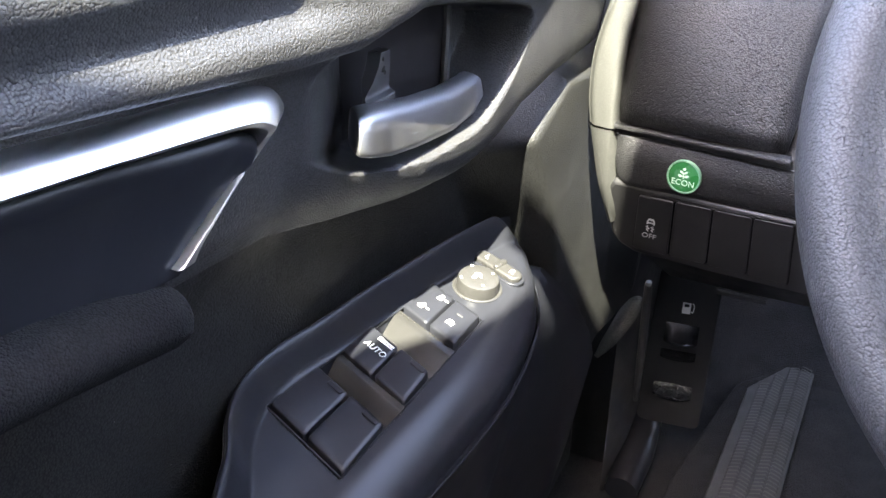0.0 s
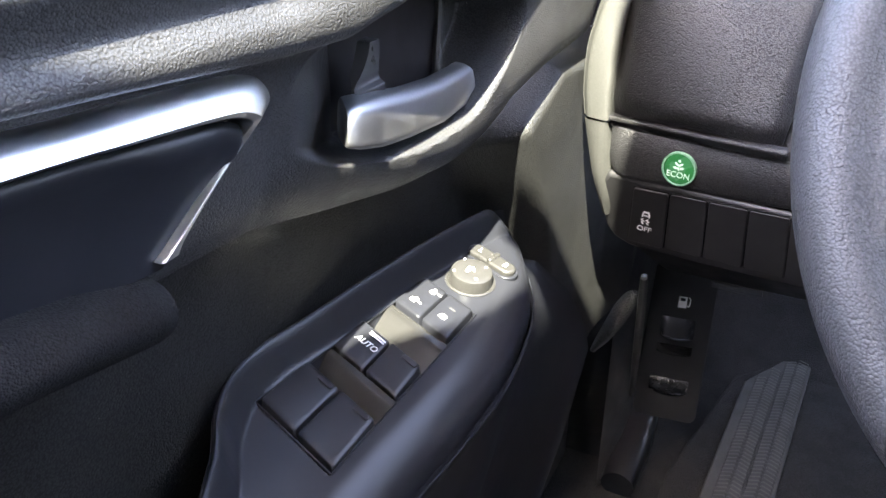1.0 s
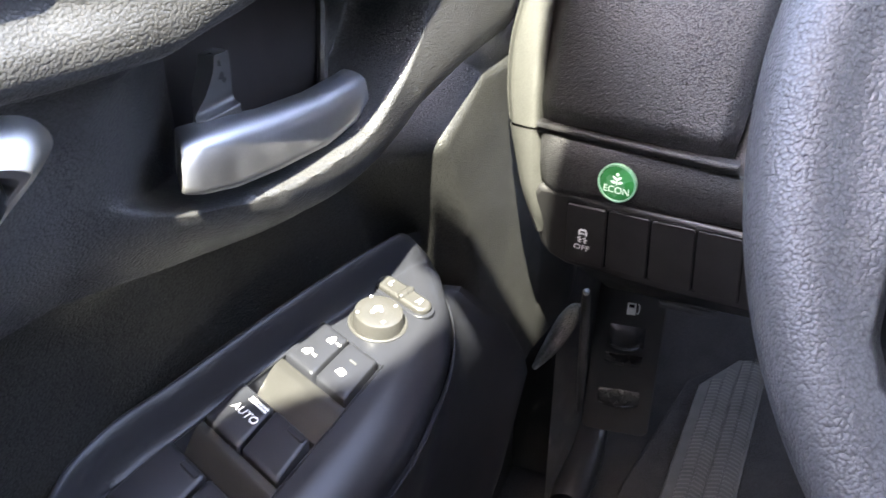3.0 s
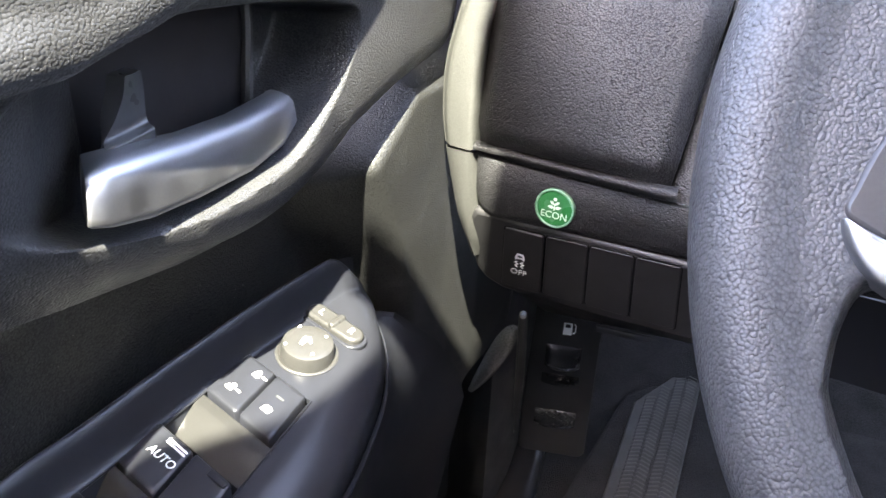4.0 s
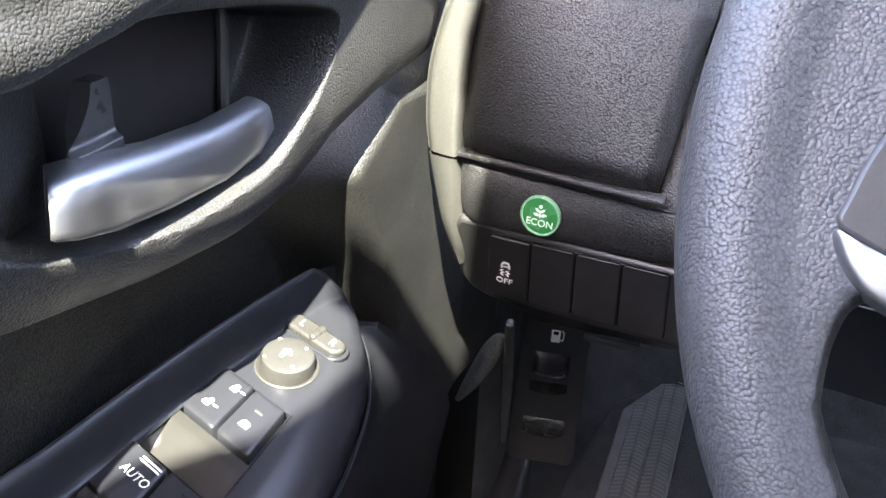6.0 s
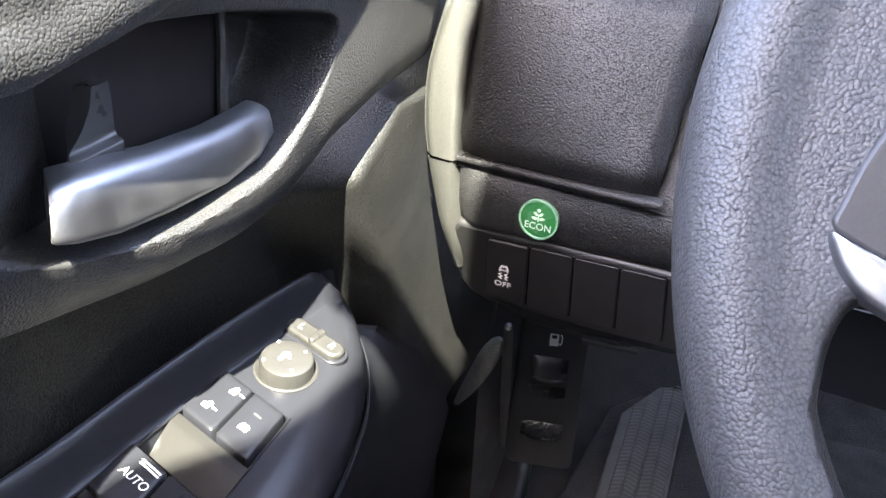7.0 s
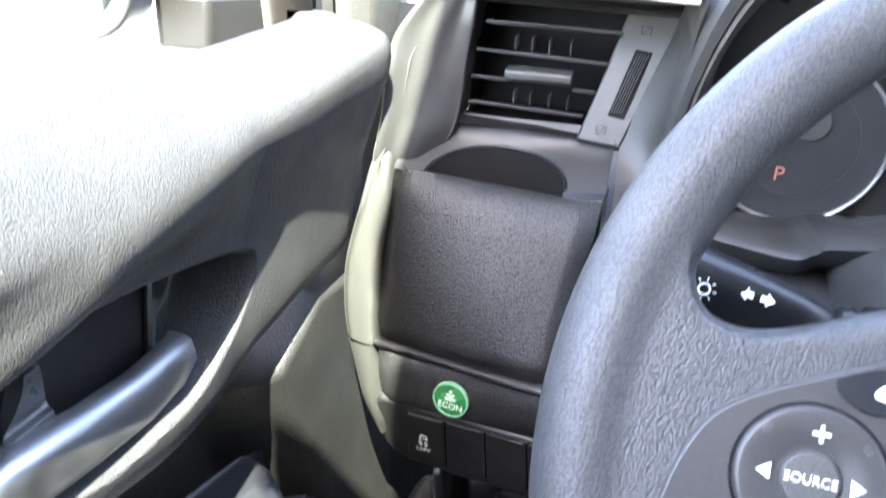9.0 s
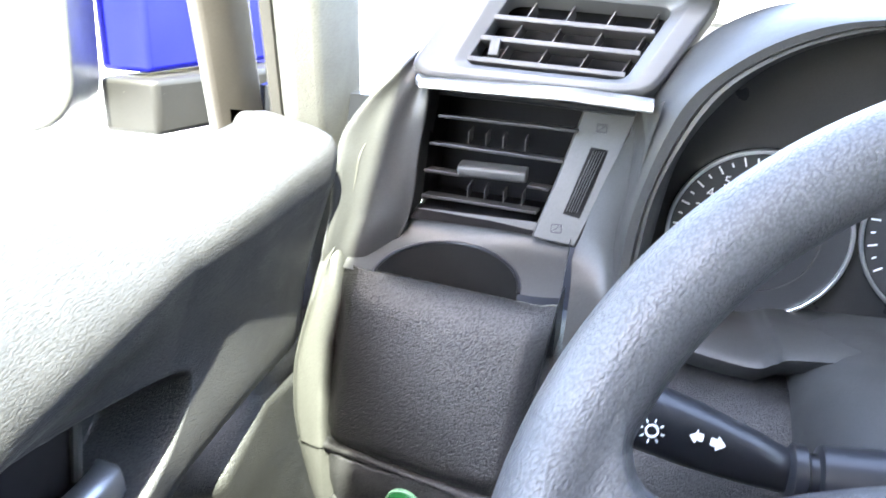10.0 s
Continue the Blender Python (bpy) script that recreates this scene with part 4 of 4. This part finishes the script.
# panel between the vents and the instrument hood
mid = [[(.0155, .575, .6600), (.0205, .562, .6610), (.026, .558, .665)], [(.0150, .597, .6490), (.0190, .575, .6400), (.0215, .563, .6400)], [(.0020, .588, .6150), (.0120, .573, .6080), (.0165, .562, .6080)], [(-.0100, .578, .5765), (.0080, .570, .5740), (.0140, .561, .5740)], [(-.0090, .560, .5600), (.0060, .562, .5560), (.0135, .560, .5560)], [(-.0090, .545, .530), (.0060, .555, .530), (.0135, .558, .530)]]
part("vent_side_panel", loft([smooth_row(r, 4) for r in smooth_sections(mid)], False, angle=50), DASHPL, dash)

# bright strip and the upper vent above it
part("bright_strip", loft([[(x, y + .02, z + .0022), (x, y + .003, z + .0028), (x, y, z + .0012), (x, y, z - .0015), (x, y + .02, z - .002)] for x, y, z in ((-.1045, .590, .6640), (-.1030, .5725, .6615), (-.0990, .5660, .6602), (-.06, .561, .6612), (-.02, .5575, .6620), (.0214, .5550, .6605))]), CHROME, dash, "bright silver dashboard strip", bevel=.0008)
UM = frame_of((-.032, .578, .6695), (1, -.05, 0), (0, -.80, .60))


OPEN_U = corners([(-.047, .0025), (.037, .0030), (.056, .047), (-.030, .047)], .10)
OUT_U = corners([(-.0785, -.0065), (.051, -.0050), (.082, .060), (-.053, .060)], .14)
MID_U = corners([(-.054, -.0015), (.042, -.0010), (.065, .051), (-.037, .051)], .10)
bez = []
for row, w in ((OUT_U, -.016), (OUT_U, -.004), ([(u * .96, v * .97 + .001) for u, v in OUT_U], -.0008), (MID_U, .0), (OPEN_U, -.0035), (OPEN_U, -.016)):
    bez.append([UM @ Vector((u, v, w)) for u, v in row])
uv = part("upper_vent", loft(bez, True, False, angle=40), mat("silver_grey_plastic", (0.065, 0.065, 0.066), 0.4, mottle=0.04), dash, "upper air vent in a moulded bezel", bevel=.0008)
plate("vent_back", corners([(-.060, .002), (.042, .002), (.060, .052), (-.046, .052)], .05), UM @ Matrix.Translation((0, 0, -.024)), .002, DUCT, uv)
for v in (.0060, .0190, .0320):
    a, b = -.0470 + .38 * (v - .0055), .0370 + .43 * (v - .0055)
    part("slat", loft([[UM @ Vector((u, v - .0016, -.003)), UM @ Vector((u, v + .0016, -.003)), UM @ Vector((u, v + .0030, -.017)), UM @ Vector((u, v + .0012, -.017))] for u in (a, .0, b)]), SLAT, uv, bevel=.0006, seg=2)
for u in (-.034, -.013, .009, .031):
    part("vane", loft([[UM @ Vector((u + .38 * v - .0004, v, -.009)), UM @ Vector((u + .38 * v + .0004, v, -.009)), UM @ Vector((u + .38 * v + .0004, v, -.020)), UM @ Vector((u + .38 * v - .0004, v, -.020))] for v in (.007, .046)]), SLAT, uv)
part("vent_tab", box((.0055, .010, .003), UM @ Matrix.Translation((-.033, .0140, -.004))), VENTPL, uv, bevel=.0006)

# ---- dash top, instrument hood and gauges ----
HO = smooth_row([(.0135, .505), (.0135, .545), (.0135, .5662), (.0160, .605), (.0304, .6594), (.0523, .6855), (.0811, .7029), (.1142, .7101), (.178, .7140)], 6)
HI = smooth_row([(.0270, .505), (.0275, .552), (.0294, .5836), (.0372, .632), (.0589, .6691), (.0863, .6905), (.1204, .7022), (.150, .7050), (.178, .7060)], 6)
HO += [(.356 - x, z) for x, z in HO[-2::-1]]
HI += [(.356 - x, z) for x, z in HI[-2::-1]]
hood = []
for (xo, zo), (xi, zi) in zip(HO, HI):
    f = lambda t, y, out=0.0: (xo + (xi - xo) * t, y, zo + (zi - zo) * t)
    hood.append([f(-.55, .600), f(-.25, .575), f(-.02, .5605), f(.12, .5570), f(.40, .5580), f(.50, .5615), f(.62, .5610), f(.85, .5680), f(1.0, .5800), f(1.06, .5815), f(1.10, .6320)])
part("instrument_hood", loft(hood, False, angle=40), DASHPL, dash, "arched black instrument hood")
part("dash_top", loft([[(-.155, .62, .615), (-.10, .618, .690), (-.02, .612, .716), (.02, .600, .712), (.10, .60, .712), (.178, .60, .718), (.5, .62, .72), (1.2, .65, .70)], [(-.16, .75, .600), (-.10, .75, .690), (-.02, .75, .724), (.05, .75, .724), (.10, .75, .724), (.178, .75, .726), (.5, .75, .735), (1.2, .75, .71)], [(-.16, .95, .59), (-.10, .97, .68), (-.02, 1.0, .70), (.05, 1.0, .70), (.10, 1.0, .70), (.178, 1.0, .70), (.5, 1.0, .70), (1.2, .95, .68)]], False), DASHPL, dash, "black dashboard top")
part("dash_right", loft([[(.34, .56, .70), (1.2, .60, .69)], [(.34, .50, .56), (1.2, .52, .55)], [(.32, .50, .40), (1.2, .50, .40)]], False), SOFT, dash)

cluster = thing("instrument_cluster", "dark instrument cluster with chrome-ringed gauges", "instrument cluster")
plate("face", [(.02, .51), (.336, .51), (.336, .61), (.32, .66), (.299, .685), (.271, .702), (.236, .7095), (.178, .7125), (.12, .7095), (.085, .702), (.057, .685), (.036, .66), (.02, .61)], frame_of((0, .628, 0), (1, 0, 0), (0, -1, 0)), .004, mat("cluster_face", (0.022, 0.021, 0.021), 0.35), cluster)
for gx, gz, gr in ((.0895, .5795, .0500), (.1990, .595, .0560)):
    gm = frame_of((gx, .6235, gz), (1, 0, 0), (0, -1, 0))
    g = plate("gauge", disc(gr, 48), gm, .003, mat("gauge_face", (0.03, 0.03, 0.032), 0.4), cluster, "round gauge")
    part("gauge_ring", ring_slab(disc(gr + .0014, 64), disc(gr - .0008, 64), gm @ Matrix.Translation((0, 0, .003)), .004), CHROME, g, "thin chrome ring", bevel=.0005, seg=2)
    part("inner_ring", ring_slab(disc(gr * .70, 48), disc(gr * .685, 48), gm @ Matrix.Translation((0, 0, .001)), .002), GREYPL, g)
    for k in range(17):
        a = radians(211.5 - k * 8.65)
        part("tick_mark", box((.0050 if k % 2 == 0 else .0025, .0009, .0006), gm @ Matrix.Translation((gr * .90 * math.cos(a), gr * .90 * math.sin(a), .001)) @ pose(0, 0, 0, 0, 0, math.degrees(a))), WHITE, g)
    if gx < .1:
        for d in (3, 4, 5, 6):
            a = radians(211.5 - d * 17.3)
            text_on("gauge_number", str(d), .0085, gm @ Matrix.Translation((.0373 * math.cos(a), .0373 * math.sin(a), .0006)), g, "white numeral")
    plate("gauge_hub", disc(.011, 28), gm @ Matrix.Translation((.006, .012, .004)), .004, GREYPL, g, bevel=.001)
RED = mat("amber_red_print", (0.55, 0.20, 0.14), 0.5)
text_on("gear_letter", "P", .0125, frame_of((.083, .6195, .5590), (1, 0, 0), (0, -1, 0)), cluster, "red gear letter P", RED)

# ledge under the cluster and the column shroud
led = [[(.012, .556, .5420), (.012, .560, .5450), (.012, .628, .5360)], [(.035, .552, .5405), (.035, .556, .5440), (.035, .628, .5340)], [(.085, .548, .5345), (.085, .553, .5385), (.085, .628, .5300)], [(.098, .545, .5400), (.098, .551, .5440), (.098, .628, .5330)], [(.110, .543, .5455), (.110, .550, .5490), (.110, .628, .535)], [(.178, .542, .5495), (.178, .550, .5530), (.178, .628, .537)], [(.30, .545, .545), (.30, .55, .548), (.30, .628, .535)]]
for row in led:
    x, y, z = row[0]
    row.insert(0, (x, y + .006, z - .010))
    row.insert(0, (x, y + .05, z - .040))
part("cluster_ledge", loft(smooth_sections(led, 5), False, angle=50), DASHPL, dash, "grey ledge below the instruments")

column = thing("steering_column", "black steering column shroud with stalk", "steering column")
sh = []
for y, w, zt, zb in ((.352, .020, .520, .490), (.356, .040, .535, .478), (.37, .052, .545, .470), (.40, .058, .549, .465), (.42, .060, .552, .462), (.47, .064, .556, .455), (.53, .070, .556, .450), (.60, .070, .55, .45)):
    ring = []
    for a in np.linspace(0, 2 * math.pi, 33)[:-1]:
        ca, sa = math.cos(a), math.sin(a)
        ring.append((.178 + w * math.copysign(abs(ca) ** .6, ca), y, (zt + zb) / 2 + (zt - zb) / 2 * math.copysign(abs(sa) ** .6, sa)))
    sh.append(ring)
part("shroud", loft(sh), DASHPL, column, "grained column shroud")
part("stalk_boot", loft([[(x, .440 + r * math.cos(a), .5480 + r * math.sin(a)) for a in np.linspace(0, 2 * math.pi, 25)[:-1]] for x, r in ((.088, .0095), (.090, .0125), (.0945, .0125), (.096, .0100), (.099, .0100), (.100, .0135), (.104, .0140), (.125, .016))]), SMOOTH, column)
STA, STB = Vector((.012, .438, .5705)), Vector((.0905, .4405, .5490))
st = []
for t, hh, ww in ((0.0, .004, .006), (.02, .0115, .010), (.07, .0140, .012), (.22, .0142, .0125), (.50, .0135, .0115), (.80, .0110, .0095), (.97, .0085, .008), (1.0, .006, .006)):
    c = STA.lerp(STB, t)
    st.append([(c.x, c.y + ww * math.cos(a), c.z + hh * math.copysign(abs(math.sin(a)) ** .75, math.sin(a))) for a in np.linspace(0, 2 * math.pi, 29)[:-1]])
stalk = part("stalk", loft(st), SMOOTH, column, "black indicator and light stalk")
sn = frame_of(STA.lerp(STB, .56) + Vector((0, -.0103, .0060)), STB - STA, (0, -.78, .62)) @ Matrix.Diagonal((.78, .78, 1, 1))
for dx, sgn in ((-.0048, -1), (.0048, 1)):
    plate("arrow_symbol", [(sgn * .0042, 0), (0, .0036), (0, .0017), (-sgn * .0030, .0017), (-sgn * .0030, -.0017), (0, -.0017), (0, -.0036)], sn @ Matrix.Translation((dx, 0, .0016)), .0005, WHITE, stalk)
lm = frame_of(STA.lerp(STB, .30) + Vector((0, -.0121, .0022)), STB - STA, (0, -.92, .38))
part("lamp_symbol", ring_slab(disc(.0026, 20), disc(.0019, 20), lm @ Matrix.Translation((0, 0, .0014)), .0005), WHITE, stalk)
for k in range(8):
    a = radians(45 * k)
    part("lamp_ray", box((.0014, .0005, .0004), lm @ Matrix.Translation((.0041 * math.cos(a), .0041 * math.sin(a), .0013)) @ pose(0, 0, 0, 0, 0, 45 * k)), WHITE, stalk)

# ---- steering wheel ----
wheel = thing("steering_wheel", "black leather-wrapped steering wheel with round control buttons", "steering wheel")
WC, WR, RAKE = Vector((0.178, 0.336, 0.5515)), 0.178, radians(31)
WM = frame_of(WC, (1, 0, 0), (0, -math.cos(RAKE), math.sin(RAKE)))


def rim():
    secs = []
    for a in np.linspace(0, 2 * math.pi, 145)[:-1]:
        grip = math.exp(-((abs(math.degrees(a) - 180) - 0) / 40) ** 2) + math.exp(-((min(math.degrees(a), 360 - math.degrees(a))) / 40) ** 2)
        rr, rz = .0150 + .0012 * grip, .0165
        ring = []
        for b in np.linspace(0, 2 * math.pi, 29)[:-1]:
            r = WR + rr * math.cos(b)
            ring.append(WM @ Vector((r * math.cos(a), r * math.sin(a), rz * math.sin(b))))
        secs.append(ring)
    secs.append(secs[0])
    return loft(secs, True, False)


SP = smooth_row([(-.172, .070), (-.158, .066), (-.1515, .055), (-.1470, .0450), (-.134, .0412), (-.115, .0459), (-.098, .0525), (-.06, .062), (0, .066), (.06, .062), (.098, .0525), (.134, .0412), (.147, .045), (.1515, .055), (.158, .066), (.172, .07), (.176, 0), (.168, -.085), (.158, -.085), (.150, -.068), (.148, -.050), (.135, -.040), (.08, -.054), (0, -.075), (-.08, -.052), (-.128, -.0395), (-.1440, -.0360), (-.1492, -.048), (-.1500, -.066), (-.1570, -.085), (-.168, -.085), (-.176, 0)], 5, True)


def inset(row, d):
    """Moves a closed outline inwards."""
    p = np.array(row)
    t = np.roll(p, -1, axis=0) - np.roll(p, 1, axis=0)
    t /= np.linalg.norm(t, axis=1)[:, None]
    area = sum(p[i - 1][0] * p[i][1] - p[i][0] * p[i - 1][1] for i in range(len(p)))
    return p + d * np.stack((-t[:, 1], t[:, 0]), axis=1) * (1 if area > 0 else -1)


def spokes():
    return loft([[WM @ Vector((u, v, z)) for u, v in inset(SP, d)] for d, z in ((.002, -.012), (0, -.007), (0, .002), (.0012, .0075), (.0035, .0112), (.0065, .0130))], angle=50)


skin = bmesh.new()
for me in (rim(), spokes()):
    skin.from_mesh(me)
whole = bpy.data.meshes.new("rim")
skin.to_mesh(whole)
skin.free()
whole.polygons.foreach_set("use_smooth", [True] * len(whole.polygons))
rim_ob = part("rim", whole, LEATHER, wheel, "leather-wrapped rim and spokes")
rm = rim_ob.modifiers.new("remesh", "REMESH")
rm.mode, rm.voxel_size, rm.use_smooth_shade = "VOXEL", 0.0017, True
so = rim_ob.modifiers.new("smooth", "SMOOTH")
so.factor, so.iterations = 0.5, 14
PAN = smooth_row([(-.1556, -.0190), (-.1545, -.0130), (-.1504, .0005), (-.1425, .0142), (-.130, .0230), (-.1104, .0317), (-.0978, .0371), (-.075, .044), (-.055, .040), (-.050, .0), (-.060, -.045), (-.080, -.046), (-.1067, -.0380), (-.1307, -.0300), (-.1500, -.0226)], 4, True)
pan = plate("control_pad", PAN, WM @ Matrix.Translation((0, 0, .0142)), .006, PADDARK, wheel, "dark control pad with round buttons", bevel=.0012)
BAR = smooth_row([(-.1560, -.0212), (-.1510, -.0226), (-.1307, -.0302), (-.1067, -.0382), (-.080, -.0465), (-.060, -.052), (-.062, -.062), (-.085, -.0585), (-.110, -.0505), (-.1294, -.0428), (-.1455, -.0360), (-.1530, -.0290)], 4, True)
bc = np.array(BAR).mean(axis=0)
barsec = []
for s, z in ((1.0, .006), (1.0, .0135), (.96, .0158), (.80, .0172), (.4, .0178)):
    barsec.append([WM @ Vector((bc[0] + (u - bc[0]) * (1 + (s - 1) * .25), bc[1] + (u - bc[0]) * -.33 + (v - bc[1] + (u - bc[0]) * .33) * s, z)) for u, v in BAR])
part("silver_bar", loft(barsec, angle=40), SATIN, wheel, "satin silver spoke trim")
BC = WM @ Matrix.Translation((-.1146, .0006, .0150))
bt = []
for r, z in ((.0208, -.003), (.0208, .0002), (.0200, .0012), (.0190, .0015), (.0130, .0002), (.0092, -.0006), (.0090, -.0015)):
    bt.append([BC @ Vector((r * math.cos(a), r * math.sin(a), z)) for a in np.linspace(0, 2 * math.pi, 57)[:-1]])
ringb = part("button_ring", loft(bt, True, False, angle=40), PADDARK, pan, "round four-way button")
part("ring_gap", ring_slab(disc(.0219, 48), disc(.0209, 48), BC @ Matrix.Translation((0, 0, -.0002)), .001), GLOSSY, pan)
plate("centre_button", disc(.0080, 36), BC @ Matrix.Translation((0, 0, .0014)), .004, GREYPL, pan, "centre button", bevel=.0007)
text_on("button_legend", "SOURCE", .0038, BC @ Matrix.Translation((0, 0, .0014)) @ pose(0, 0, 0, 0, 0, -2), pan, "white lettering SOURCE")
plate("left_arrow", [(-.0022, 0), (.0018, .0024), (.0018, -.0024)], BC @ Matrix.Translation((-.0124, .0006, .0007)), .0006, WHITE, ringb)
plate("right_arrow", [(.0022, 0), (-.0018, .0024), (-.0018, -.0024)], BC @ Matrix.Translation((.0126, -.0002, .0007)), .0006, WHITE, ringb)
plate("plus_symbol", [(-.0024, -.0005), (-.0005, -.0005), (-.0005, -.0024), (.0005, -.0024), (.0005, -.0005), (.0024, -.0005), (.0024, .0005), (.0005, .0005), (.0005, .0024), (-.0005, .0024), (-.0005, .0005), (-.0024, .0005)], BC @ Matrix.Translation((.0018, .0132, .0008)), .0006, WHITE, ringb)
plate("minus_symbol", rounded(.0050, .0014, .0006, 2), BC @ Matrix.Translation((-.0008, -.0130, .0008)), .0006, WHITE, ringb)
# lighter plates stand in for the highlight spots on the ring's diagonals
for a in (38, 135, 228, 318):
    plate("button_glint", rounded(.0032, .0020, .0009, 3), BC @ pose(0, 0, 0, 0, 0, a) @ Matrix.Translation((.0178, 0, .0017)) @ pose(0, 0, 0, 0, 0, 90), .0006, GREYPL, ringb)
vb = plate("voice_button", smooth_row([(-.1105, .0295), (-.1085, .0255), (-.1020, .0215), (-.092, .0225), (-.085, .027), (-.086, .035), (-.098, .0350), (-.1085, .0312)], 4, True), WM @ Matrix.Translation((0, 0, .0155)), .003, SMOOTH, pan, "voice control button", bevel=.0008)
plate("voice_symbol", smooth_row([(-.1005, .0275), (-.098, .0300), (-.0945, .0300), (-.093, .0275), (-.0955, .0258), (-.0990, .0258)], 3, True), WM @ Matrix.Translation((0, 0, .0160)), .0006, WHITE, vb)
plate("mode_button", rounded(.020, .0085, .0042, 4, -.098, -.0290), WM @ Matrix.Translation((0, 0, .0155)), .003, SMOOTH, pan, "oval mode button", bevel=.0008)
plate("hub_cover", smooth_row([(-.052, .045), (0, .055), (.052, .045), (.05, -.03), (.03, -.07), (-.03, -.07), (-.05, -.03)], 6, True), WM @ Matrix.Translation((0, 0, .020)), .012, mat("hub_vinyl", (0.045, 0.047, 0.052), 0.45, grain=0.7, size=1.6, depth=0.35), wheel, "smooth airbag cover", bevel=.005)

# ---- release lever on the kick panel ----
lever = thing("fuel_release_lever", "black fuel lid release lever with white pump symbol", "release lever")
lm2 = frame_of((-.105, .752, .150), (1, 0.12, 0), (.15, -1, .25))
plate("backing", rounded(.066, .170, .008, 4, 0, -.008), lm2, .003, mat("lever_black", (0.022, 0.022, 0.023), 0.6, spec=0.3), lever, bevel=.001)
LEVERBLK = mat("glossy_lever_plastic", (0.014, 0.014, 0.015), 0.22, spec=0.5)


def paddle(v0, v1, w, d, bow):
    """A pull lever: a hollowed flap with a rolled, glossy lip that sags in the middle."""
    rows = []
    for u in np.linspace(-1, 1, 13):
        sag = bow * (1 - u * u)
        e = 1 - .35 * abs(u) ** 6
        rows.append([lm2 @ Vector((u * w, v0, .0)), lm2 @ Vector((u * w, v0 - .2 * (v0 - v1), d * .25 * e)), lm2 @ Vector((u * w, v0 - .6 * (v0 - v1), d * .55 * e)), lm2 @ Vector((u * w, v1 - sag, d * e)), lm2 @ Vector((u * w, v1 - sag - .0022, d * e - .0012)), lm2 @ Vector((u * w, v1 - sag - .002, d * .6 * e)), lm2 @ Vector((u * w, v1, 0))])
    p = part("lever_paddle", loft(rows, False, angle=60), LEVERBLK, lever)
    part("paddle_lip", tube([r[3] for r in rows[1:-1]], .0011, 8), LEVERBLK, p)


paddle(.022, .006, .017, .014, .003)
paddle(-.008, -.014, .018, .006, .002)
paddle(-.046, -.058, .020, .005, .004)
pm2 = lm2 @ Matrix.Translation((.002, .040, .0012))
plate("pump_symbol", [(-.0052, -.006), (.0032, -.006), (.0032, .006), (-.0052, .006)], pm2, .0006, WHITE, lever)
plate("pump_window", rounded(.005, .0032, .0006, 2, -.001, .0032), pm2 @ Matrix.Translation((0, 0, .0006)), .0006, GLOSSY, lever)
part("pump_hose", tube([pm2 @ Vector(p) for p in ((.0036, -.003, .0003), (.0054, -.004, .0003), (.0064, -.001, .0003), (.0064, .004, .0003), (.0048, .006, .0003))], .0006, 6), WHITE, lever)

# ---- ribbed heel pad on the floor mat ----
fm = thing("floor_mat", "dark floor mat with ribbed herringbone heel pad", "floor mat")
part("mat_sheet", slab([(-.085, .30), (.34, .30), (.34, 1.0), (.05, 1.02), (-.05, .90), (-.085, .70)], Matrix.Translation((0, 0, .020)), .012), CARPET, fm, bevel=.004)
padpts = [(-.0590, .40), (.0100, .40), (.0225, .7058), (.0370, 1.010), (.0280, 1.004), (-.0020, .945), (-.0361, .885), (-.0466, .6705)]
pad = part("heel_pad", slab(padpts[::1], Matrix.Translation((0, 0, .0275)), .006), RUBBER, fm, "worn grey-brown ribbed rubber pad", bevel=.002)


def pad_edge(y):
    left = np.interp(y, [.40, .6705, .885, .945, 1.004], [-.0590, -.0466, -.0361, -.0020, .0280])
    right = np.interp(y, [.40, .7058, 1.01], [.0100, .0225, .0370])
    return left + .003, right - .003


RIB = loft([[(-.0062, s * .0013, 0), (-.0058, s * .0009, .0030), (.0058, s * .0009, .0030), (.0062, s * .0013, 0)] for s in (-1, 1)], False)
RIB.materials.append(mat("rib_rubber", (0.085, 0.079, 0.068), 0.6, mottle=0.2))
count = 0
for row in range(0, 64):
    y = .60 + row * .0062
    _, right = pad_edge(y)
    for col in range(5):
        x = right - .0068 - col * .0135
        if x - .006 < pad_edge(y)[0] or count >= 300:
            continue
        o = new("rib", RIB)
        o.parent = pad
        o.matrix_basis = pose(x, y, .0272, 0, 0, 24 if col % 2 else -24)
        count += 1
